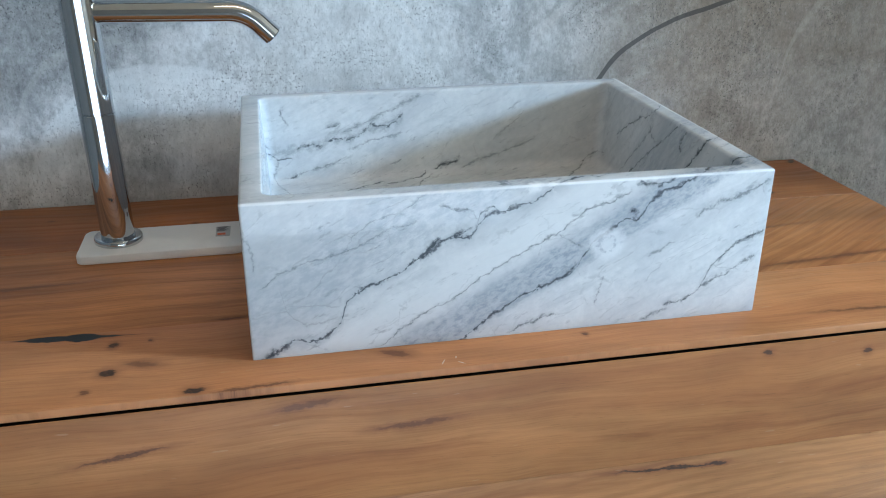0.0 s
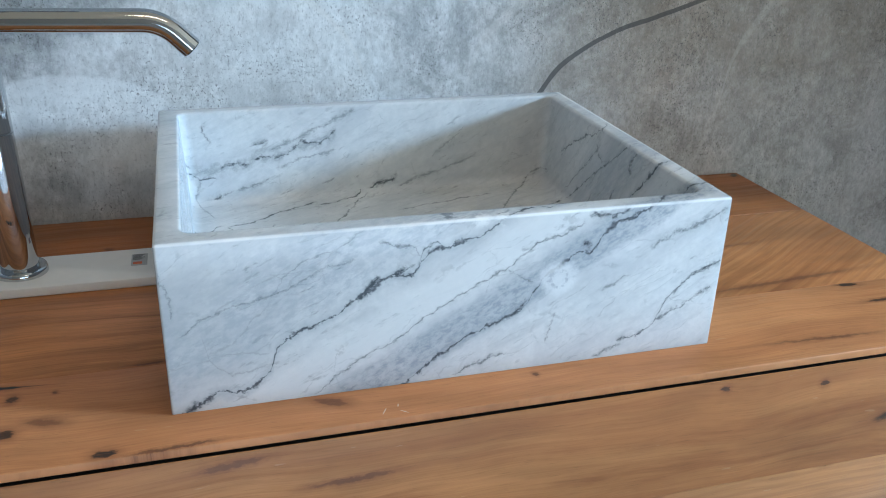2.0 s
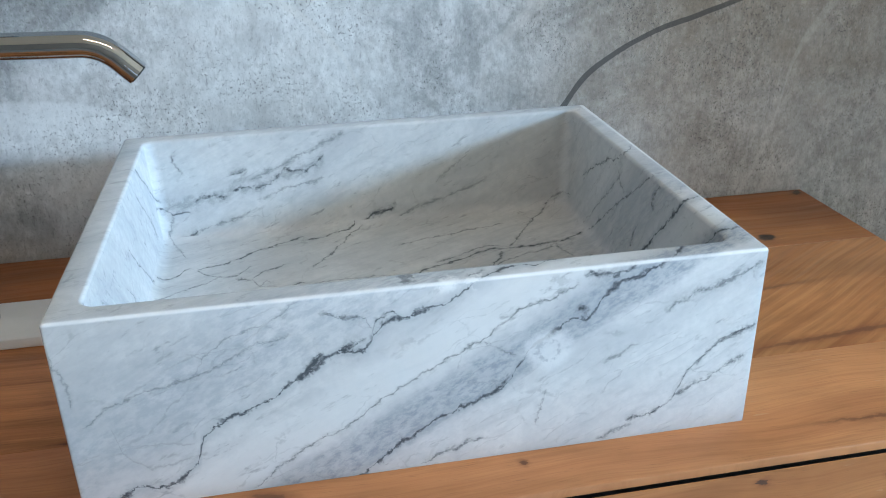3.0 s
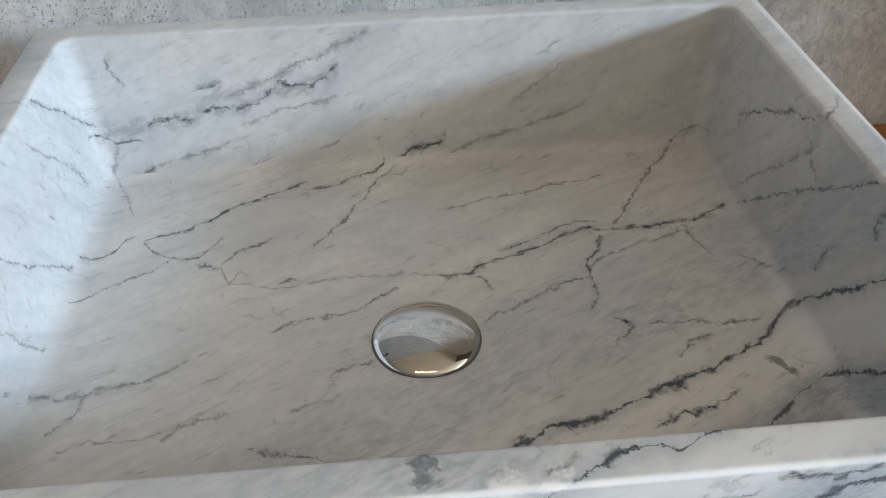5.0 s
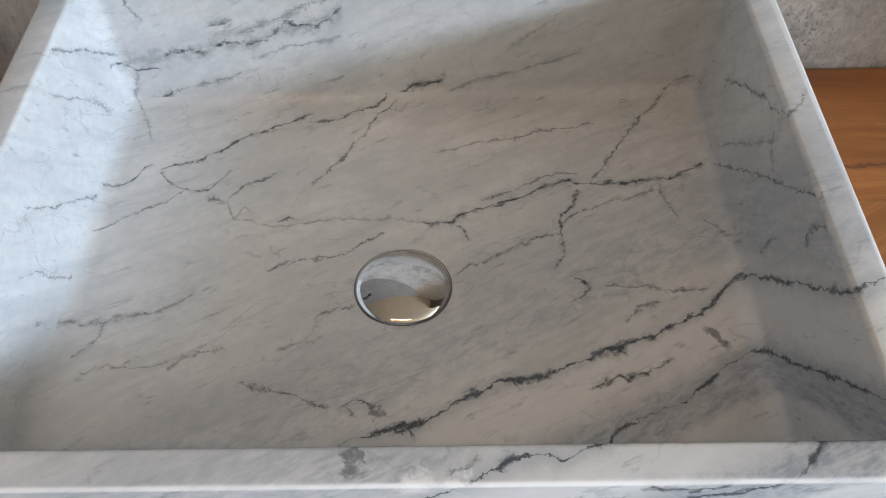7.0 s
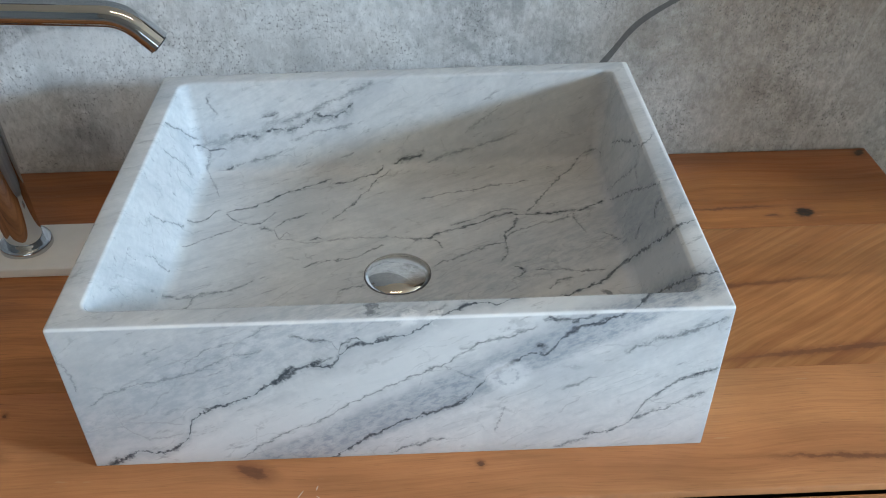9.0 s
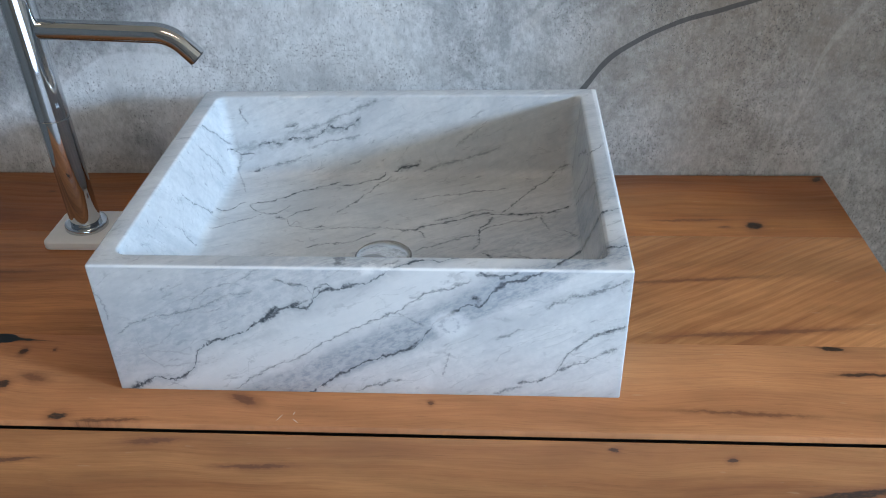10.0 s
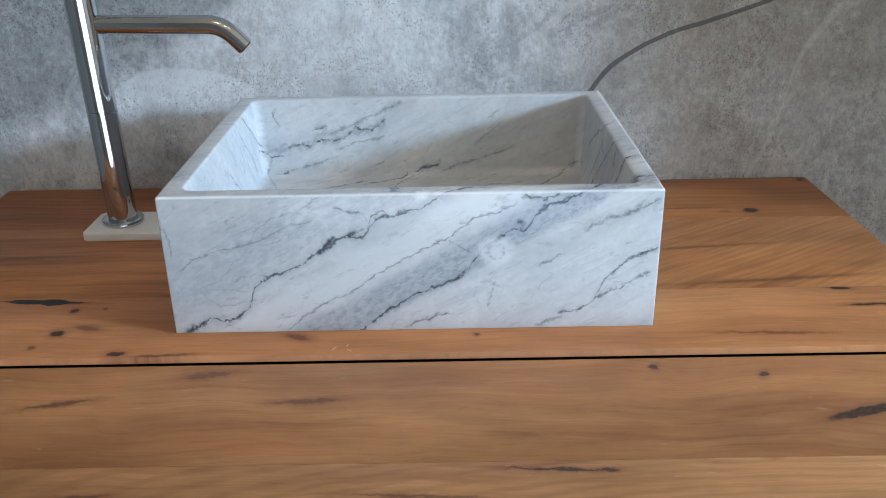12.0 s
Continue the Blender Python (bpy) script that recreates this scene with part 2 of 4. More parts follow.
    vein("floor", "xy", 0.0008, 0.55, ((0.267, 0.314), (0.301, 0.325), (0.316, 0.328), (0.333, 0.331), (0.347, 0.337), (0.356, 0.339), (0.371, 0.340), (0.393, 0.344)))
    vein("floor", "yx", 0.0011, 0.65, ((0.288, 0.388), (0.302, 0.397), (0.320, 0.408), (0.335, 0.420), (0.350, 0.429), (0.363, 0.443), (0.381, 0.454)))
    vein("floor", "yx", 0.0008, 0.50, ((0.247, 0.443), (0.264, 0.436), (0.283, 0.432)))
    vein("floor", "yx", 0.0010, 0.75, ((0.204, 0.350), (0.213, 0.357), (0.223, 0.359), (0.236, 0.357), (0.251, 0.361), (0.261, 0.368), (0.277, 0.374)))
    vein("floor", "xy", 0.0011, 0.55, ((0.360, 0.246), (0.377, 0.256), (0.401, 0.266), (0.424, 0.272), (0.433, 0.280)))
    vein("floor", "xy", 0.0012, 0.60, ((0.284, 0.200), (0.293, 0.210), (0.303, 0.213), (0.312, 0.218), (0.326, 0.224), (0.340, 0.230), (0.356, 0.233)))
    vein("floor", "yx", 0.0012, 0.60, ((0.225, 0.472), (0.238, 0.466), (0.244, 0.459)))
    vein("floor", "xy", 0.0009, 0.65, ((0.156, 0.205), (0.163, 0.210), (0.178, 0.215), (0.183, 0.213), (0.194, 0.216), (0.207, 0.221), (0.218, 0.229), (0.232, 0.236)))
    vein("floor", "xy", 0.0015, 0.50, ((0.016, 0.154), (0.025, 0.161), (0.055, 0.163), (0.065, 0.169), (0.082, 0.169), (0.105, 0.183), (0.110, 0.187)))
    vein("floor", "yx", 0.0009, 0.50, ((0.137, 0.043), (0.149, 0.052), (0.163, 0.057), (0.166, 0.062)))
    vein("floor", "xy", 0.0011, 0.65, ((0.103, 0.129), (0.110, 0.137), (0.116, 0.139), (0.126, 0.141), (0.135, 0.142)))
    vein("floor", "xy", 0.0010, 0.70, ((0.147, 0.120), (0.157, 0.115), (0.171, 0.112), (0.184, 0.110), (0.189, 0.105), (0.198, 0.102), (0.205, 0.100)))
    vein("floor", "xy", 0.0012, 0.75, ((0.213, 0.101), (0.217, 0.104), (0.222, 0.105), (0.227, 0.101), (0.232, 0.099)))
    vein("floor", "yx", 0.0010, 0.60, ((0.092, 0.222), (0.094, 0.219), (0.101, 0.215)))
    vein("floor", "xy", 0.0008, 0.45, ((0.050, 0.126), (0.064, 0.129), (0.086, 0.128), (0.102, 0.133)))
    vein("floor", "xy", 0.0013, 0.60, ((0.191, 0.166), (0.202, 0.172), (0.216, 0.175)))
    vein("floor", "xy", 0.0009, 0.45, ((0.169, 0.142), (0.182, 0.147), (0.195, 0.150)))
    vein("floor", "xy", 0.0016, 0.85, ((0.310, 0.117), (0.317, 0.118), (0.321, 0.111)))
    vein("floor", "xy", 0.0015, 0.80, ((0.365, 0.112), (0.373, 0.115), (0.383, 0.120), (0.387, 0.116), (0.402, 0.124), (0.416, 0.130)))
    vein("floor", "xy", 0.0011, 0.60, ((0.383, 0.188), (0.401, 0.188), (0.419, 0.185), (0.430, 0.183), (0.450, 0.184)))
    vein("floor", "xy", 0.0024, 0.90, ((0.362, 0.196), (0.366, 0.194), (0.371, 0.189)))
    vein("floor", "yx", 0.0014, 0.60, ((0.175, 0.360), (0.182, 0.368), (0.188, 0.372)))
    vein("floor", "xy", 0.0018, 0.85, ((0.377, 0.133), (0.380, 0.138), (0.385, 0.139), (0.389, 0.135)))
    vein("floor", "xy", 0.0020, 0.85, ((0.243, 0.086), (0.251, 0.087), (0.257, 0.080)))
    vein("floor", "xy", 0.0014, 0.60, ((0.394, 0.161), (0.403, 0.170), (0.416, 0.173)))
    vein("back", "xz", 0.0010, 0.75, ((0.020, 0.087), (0.027, 0.082), (0.036, 0.076), (0.039, 0.071), (0.058, 0.072)))
    vein("back", "xz", 0.0020, 0.75, ((0.063, 0.085), (0.074, 0.088), (0.097, 0.086)))
    vein("back", "xz", 0.0018, 0.60, ((0.099, 0.107), (0.110, 0.112), (0.121, 0.113)))
    vein("back", "xz", 0.0016, 0.75, ((0.104, 0.092), (0.117, 0.094), (0.137, 0.094), (0.149, 0.101), (0.156, 0.108), (0.161, 0.112), (0.172, 0.109), (0.185, 0.109), (0.202, 0.121)))
    vein("back", "zx", 0.0009, 0.50, ((0.043, 0.034), (0.055, 0.035), (0.069, 0.038)))
    vein("floor", "yx", 0.0008, 0.45, ((0.330, 0.050), (0.352, 0.045), (0.375, 0.034)))
    vein("back", "zx", 0.0010, 0.60, ((0.116, 0.055), (0.128, 0.047), (0.137, 0.048)))
    vein("back", "xz", 0.0026, 0.75, ((0.044, 0.041), (0.053, 0.044), (0.064, 0.050)))
    vein("back", "xz", 0.0012, 0.45, ((0.064, 0.050), (0.079, 0.055), (0.111, 0.063), (0.121, 0.070)))
    vein("back", "xz", 0.0022, 0.75, ((0.241, 0.044), (0.252, 0.050), (0.263, 0.053), (0.278, 0.059)))
    vein("back", "xz", 0.0016, 0.40, ((0.282, 0.046), (0.304, 0.056), (0.326, 0.061), (0.355, 0.070), (0.384, 0.082)))
    vein("back", "xz", 0.0013, 0.35, ((0.325, 0.082), (0.348, 0.101), (0.367, 0.118)))
    vein("left", "yz", 0.0009, 0.60, ((0.300, 0.151), (0.323, 0.132), (0.354, 0.108), (0.375, 0.087)))
    vein("left", "zy", 0.0012, 0.50, ((0.065, 0.338), (0.078, 0.329), (0.098, 0.314), (0.125, 0.284), (0.134, 0.277)))
    vein("left", "yz", 0.0009, 0.60, ((0.195, 0.115), (0.220, 0.089), (0.246, 0.066), (0.267, 0.047)))
    vein("left", "zy", 0.0009, 0.50, ((0.042, 0.198), (0.062, 0.183), (0.082, 0.172), (0.095, 0.156)))
    vein("right", "yz", 0.0012, 0.65, ((0.162, 0.154), (0.195, 0.126), (0.224, 0.105), (0.259, 0.076), (0.294, 0.044)))
    vein("right", "yz", 0.0011, 0.65, ((0.220, 0.156), (0.248, 0.141), (0.290, 0.121), (0.332, 0.092)))
    vein("right", "zy", 0.0011, 0.45, ((0.046, 0.312), (0.088, 0.270), (0.107, 0.250), (0.133, 0.228)))
    vein("right", "yz", 0.0012, 0.50, ((0.218, 0.118), (0.229, 0.122), (0.236, 0.131)))
    vein("right", "zy", 0.0012, 0.60, ((0.072, 0.188), (0.085, 0.186), (0.099, 0.179)))
    vein("right", "zy", 0.0014, 0.65, ((0.124, 0.153), (0.129, 0.154), (0.142, 0.149), (0.159, 0.135)))
    vein("back", "xz", 0.0011, 0.50, ((0.454, 0.042), (0.459, 0.049), (0.471, 0.055), (0.486, 0.064)))
    vein("rim", "yx", 0.0011, 0.60, ((0.223, 0.477), (0.235, 0.486), (0.242, 0.493), (0.250, 0.497)))
    vein("rim", "xy", 0.0009, 0.50, ((0.480, 0.163), (0.487, 0.169), (0.496, 0.171)))
    vein("rim", "xy", 0.0013, 0.60, ((0.276, 0.006), (0.283, 0.007), (0.289, 0.012)))
    vein("front", "xz", 0.0010, 0.60, ((0.175, 0.139), (0.186, 0.135), (0.204, 0.130), (0.210, 0.123)))
    vein("front", "xz", 0.0009, 0.40, ((0.013, 0.071), (0.028, 0.084), (0.048, 0.091), (0.067, 0.095), (0.096, 0.103), (0.126, 0.118), (0.154, 0.125)))
    vein("front", "xz", 0.0008, 0.35, ((0.093, 0.114), (0.116, 0.129), (0.137, 0.135), (0.161, 0.149)))
    vein("front", "xz", 0.0019, 0.55, ((0.425, 0.111), (0.449, 0.123), (0.476, 0.131), (0.496, 0.141)))
    vein("front", "xz", 0.0014, 0.75, ((0.401, 0.018), (0.421, 0.021), (0.435, 0.030), (0.441, 0.043), (0.445, 0.053), (0.451, 0.060), (0.469, 0.077), (0.482, 0.084), (0.499, 0.089)))
    vein("front", "xz", 0.0016, 0.60, ((0.438, 0.035), (0.463, 0.046), (0.485, 0.059), (0.493, 0.064)))
    vein("front", "xz", 0.0023, 0.90, ((0.292, 0.057), (0.300, 0.064), (0.305, 0.070)))
    vein("front", "xz", 0.0009, 0.60, ((0.118, 0.003), (0.156, 0.031), (0.186, 0.044), (0.212, 0.064), (0.246, 0.084), (0.270, 0.096), (0.289, 0.105), (0.312, 0.124), (0.339, 0.132), (0.354, 0.139)))
    vein("front", "xz", 0.0012, 0.60, ((0.239, 0.002), (0.262, 0.013), (0.290, 0.019)))
    vein("front", "xz", 0.0013, 0.50, ((0.377, 0.004), (0.389, 0.007), (0.404, 0.013)))
    vein("front", "xz", 0.0012, 0.45, ((0.378, 0.071), (0.392, 0.079), (0.404, 0.085)))
    vein("front", "xz", 0.0008, 0.22, ((0.029, 0.070), (0.034, 0.046), (0.050, 0.031), (0.089, 0.037)))
    vein("front", "zx", 0.0008, 0.40, ((0.025, 0.327), (0.047, 0.331), (0.054, 0.334)))
    vein("front", "xz", 0.0009, 0.50, ((0.286, 0.101), (0.298, 0.095), (0.310, 0.087)))
    vein("front", "xz", 0.0024, 0.90, ((0.156, 0.090), (0.164, 0.098), (0.173, 0.106)))
    vein("front", "xz", 0.0022, 0.90, ((0.181, 0.105), (0.188, 0.109), (0.195, 0.110), (0.203, 0.115)))
    vein("front", "xz", 0.0011, 0.85, ((0.208, 0.117), (0.210, 0.127), (0.215, 0.131), (0.223, 0.134), (0.226, 0.129)))
    vein("front", "xz", 0.0022, 0.85, ((0.013, 0.003), (0.021, 0.007)))
    vein("front", "xz", 0.0024, 0.80, ((0.353, 0.117), (0.360, 0.120), (0.363, 0.116)))
    vein("front", "xz", 0.0022, 0.75, ((0.361, 0.147), (0.382, 0.144), (0.397, 0.148)))
    vein("front", "zx", 0.0008, 0.35, ((0.088, 0.008), (0.104, 0.007), (0.129, 0.002)))
    vein("back", "xz", 0.0050, 0.34, ((0.110, 0.090), (0.137, 0.096), (0.156, 0.106), (0.175, 0.108), (0.202, 0.119)))
    vein("back", "xz", 0.0060, 0.30, ((0.030, 0.078), (0.063, 0.084), (0.097, 0.088), (0.120, 0.110)))
    vein("back", "xz", 0.0020, 0.45, ((0.118, 0.100), (0.160, 0.117), (0.190, 0.130), (0.225, 0.145)))
    vein("back", "xz", 0.0016, 0.40, ((0.130, 0.080), (0.165, 0.092), (0.200, 0.097)))
    total = 0.0
    for face, mask in masks.items():
        total = m.f("MAXIMUM", total, m.mul(mask, near[face]))
    broken = m.step(m.noise(m.vec(m.mul(along, 0.7), m.mul(s, 1.3), across), 150, 5, 0.75), 0.36, 0.57, 0.34, 1.0)
    col = m.mix(m.mul(m.mul(m.mul(total, grain), broken), 1.15), col, (0.070, 0.080, 0.090))
    # a few dark inclusions
    on_floor, on_rim = m.step(z, 0.045, 0.055, 1.0, 0.0), m.step(z, 0.140, 0.149)
    jx, jy = m.add(x, m.mul(w_fine, 0.030)), m.add(y, m.mul(m.sub(m.noise(m.co, 90, 4, 0.65), 0.5), 0.030))
    for cx, cy, ru, rv, turn, where in ((0.233, 0.094, 0.004, 0.007, 0, on_floor), (0.449, 0.146, 0.016, 0.005, -50, on_floor), (0.234, 0.011, 0.0055, 0.0075, 0, on_rim)):
        col = m.mix(m.mul(m.spot(jx, jy, cx, cy, ru, rv, turn, 0.5), m.mul(where, m.mul(grain, 0.72))), col, (0.10, 0.11, 0.12))
    chip = m.f("MAXIMUM", m.spot(jx, jy, 0.262, 0.003, 0.010, 0.007, 10, 0.4), m.spot(jx, jy, 0.280, 0.002, 0.006, 0.004, 0, 0.4))
    col = m.mix(m.mul(chip, m.mul(on_rim, 0.8)), col, (0.80, 0.80, 0.79))
    # a pale fossil ring on the front
    dx, dz = m.sub(x, 0.335), m.mul(m.sub(z, 0.088), 1.15)
    r = m.add(m.f("SQRT", m.add(m.mul(dx, dx), m.mul(dz, dz))), m.add(m.mul(w_fine, 0.012), m.mul(w_tiny, 0.010)))
    on_front = m.step(y, 0.004, 0.012, 1.0, 0.0)
    col = m.mix(m.mul(on_front, m.step(m.add(r, m.mul(mottle, 0.012)), 0.018, 0.030, 0.62, 0.0)), col, (0.76, 0.77, 0.775))
    ring = m.mul(m.step(m.f("ABSOLUTE", m.sub(r, 0.0085)), 0.0008, 0.0028, 0.95, 0.0), m.step(mottle, 0.44, 0.56, 0.0, 1.0))
    col = m.mix(m.mul(on_front, ring), col, (0.44, 0.46, 0.49))
    side = m.f("MAXIMUM", m.f("MAXIMUM", m.step(y, 0.0008, 0.0022, 1.0, 0.0), m.step(x, 0.0008, 0.0022, 1.0, 0.0)), m.step(x, 0.4972, 0.4992))
    edge_highlight = m.mul(side, m.step(z, 0.1488, 0.1505))                # bright highlight painted along the upper edges
    col = m.mix(m.mul(edge_highlight, m.step(w_big, -0.15, 0.1, 0.40, 0.75)), col, (0.86, 0.865, 0.87))
    rough = m.step(m.noise(m.co, 40, 3), 0.3, 0.7, 0.07, 0.15)
    m.bump(m.noise(m.co, 160, 3), 0.04, 0.0006)
    return m.finish(col, rough, spec=0.46)


def wood(name, front, tint, marks, dark=1.0):
    """Oiled oak. front: the face is upright (x, z), else flat (x, y). marks: (u, v, ru, rv, turn, depth)."""
    m = Mat(name)
    x, y, z = m.sep()[:3]
    rnd = m.node("ShaderNodeObjectInfo").outputs["Random"]
    u, v = x, (m.sub(z, 0.004) if front else y)
    w = m.add(y if front else z, m.mul(rnd, 7.0))
    bend = m.mul(m.sub(m.noise(m.vec(m.mul(u, 2.2), m.mul(v, 3.0), w), 1.6, 2), 0.5), 0.06)
    vv = m.add(v, bend)
    mark_u, mark_v = u, v
    if name == "oak_middle_plank_light":                # sawn slantwise through the grain
        vv = m.add(v, m.mul(bend, 0.45))
        u, vv = m.add(m.mul(u, 0.86), m.mul(v, 0.51)), m.sub(m.mul(vv, 0.86), m.mul(u, 0.51))
        v = vv
    broad = m.noise(m.vec(m.mul(u, 1.3), m.mul(vv, 13), w), 1.5, 4, 0.55)
    streak = m.noise(m.vec(m.mul(u, 2.6), m.mul(vv, 70), w), 1.6, 5, 0.6)
    fibre = m.noise(m.vec(m.mul(u, 14), m.mul(vv, 480), w), 1.0, 5, 0.7)
    pore = m.noise(m.vec(m.mul(u, 45), m.mul(v, 900), w), 1.0, 2, 0.5)
    a, b, c = tint
    col = m.mix(m.step(broad, 0.32, 0.68), a, b)
    band = m.noise(m.vec(m.mul(u, 1.9), m.mul(vv, 24), m.add(w, 11.0)), 1.3, 6, 0.66)
    col = m.mix(m.step(band, 0.53, 0.66, 0.0, 0.15 if name == "oak_front_plank" else 0.50), col, c)
    col = m.mix(m.step(band, 0.30, 0.42, 0.40, 0.0), col, tuple(min(1.0, k * 1.18) for k in b))
    strong = {"oak_front_plank": 0.5, "oak_drawer_upper_board": 0.75, "oak_middle_plank": 1.15}.get(name, 1.0)
    col = m.mix(m.step(streak, 0.50, 0.70, 0.0, 0.34 * strong), col, c)
    if name == "oak_middle_plank":                      # broad dark bands
        col = m.mix(m.step(m.noise(m.vec(m.mul(u, 2.0), m.mul(vv, 34), w), 1.4, 4, 0.6), 0.48, 0.66, 0.0, 0.36), col, c)
    lines = m.noise(m.vec(m.mul(u, 5.0), m.mul(vv, 210), w), 1.3, 4, 0.6)
    col = m.mix(m.step(lines, 0.46, 0.70, 0.0, 0.12 if name == "oak_front_plank" else 0.18), col, c)
    col = m.mix(m.step(fibre, 0.42, 0.68, 0.0, 0.30), col, c)
    col = m.mix(m.step(pore, 0.62, 0.74, 0.0, 0.30), col, (0.10, 0.045, 0.018))
    if name in ("oak_drawer_lower_board", "oak_middle_plank_light"):   # flame figure round a growth centre
        fu, fv = m.mul(m.sub(u, 0.64), 0.16), m.sub(v, -0.215 if front else 0.36)
        ring_d = m.add(m.f("SQRT", m.add(m.mul(fu, fu), m.mul(fv, fv))), m.mul(bend, 0.35))
        ring_w = m.f("SINE", m.mul(m.add(ring_d, m.mul(m.sub(m.noise(m.vec(m.mul(u, 8), m.mul(v, 30), w), 1.0, 3), 0.5), 0.006)), 620.0))
        col = m.mix(m.step(ring_w, -0.2, 1.0, 0.0, 0.30), col, c)
    u, v = mark_u, mark_v
    cloud = m.noise(m.vec(m.mul(u, 5), m.mul(v, 16), w), 1.0, 4, 0.6)
    shade = m.mul(m.step_lin(rnd, 0.0, 1.0, 0.88, 1.06), m.step(cloud, 0.28, 0.72, 0.80, 1.16))
    col = m.mix(1.0, col, m.vec(shade, shade, shade), "MULTIPLY")
    jit = m.sub(m.noise(m.vec(m.mul(u, 45), m.mul(v, 160), w), 1.0, 5, 0.72), 0.5)
    jit2 = m.sub(m.noise(m.vec(m.mul(u, 70), m.mul(v, 120), m.add(w, 3.0)), 1.0, 5, 0.75), 0.5)
    ju, jv = m.add(u, m.mul(jit, 0.018)), m.add(v, m.mul(jit2, 0.011))
    knot_grain = m.step(m.noise(m.vec(m.mul(u, 160), m.mul(v, 420), w), 1.0, 4, 0.7), 0.36, 0.50, 0.72, 1.0)
    for mu, mv, ru, rv, turn, depth in marks:
        halo = m.spot(ju, jv, mu, mv, ru * 1.6, rv * 2.3, turn, 0.10)
        col = m.mix(m.mul(halo, 0.66), col, (0.18, 0.058, 0.024))
        core = m.mul(m.spot(ju, jv, mu, mv, ru * 0.85, rv * 0.85, turn, 0.62), knot_grain)
        col = m.mix(m.mul(core, depth), col, (0.026, 0.016, 0.011) if depth > 0.74 else (0.085, 0.032, 0.016))
    if name == "oak_front_plank":                       # the filled black split
        lens_u = m.mul(m.sub(ju, -0.163), 1 / 0.062)
        half = m.mul(m.mul(m.sub(1.0, m.mul(lens_u, lens_u)), m.step(u, -0.165, -0.120, 1.0, 0.30)), m.step(m.noise(m.vec(m.mul(u, 40), 0.0, w), 1.0, 3), 0.3, 0.7, 0.0045, 0.0100))
        split_d = m.sub(m.f("ABSOLUTE", m.sub(v, m.add(0.0765, m.mul(m.sub(u, -0.163), -0.07)))), half)
        col = m.mix(m.step(split_d, -0.0012, 0.0004, 1.0, 0.0), col, (0.012, 0.016, 0.017))
        for cu, cv, ln, turn in ((0.170, -0.036, 0.006, 60), (0.186, -0.040, 0.005, -40), (0.183, -0.030, 0.003, 75)):
            col = m.mix(m.mul(m.spot(u, v, cu, cv, ln, 0.0007, turn, 0.5), 0.6), col, (0.62, 0.56, 0.50))
    scratch = m.mul(m.step(m.noise(m.vec(m.mul(u, 9), m.mul(v, 50), w), 3, 2), 0.73, 0.76), 0.15)
    col = m.mix(scratch, col, (0.6, 0.45, 0.3))
    m.bump(m.add(m.mul(fibre, 0.6), m.mul(streak, 0.5)), 0.16, 0.0010)
    return m.finish(col, m.step(streak, 0.3, 0.7, 0.36, 0.50), spec=0.4)


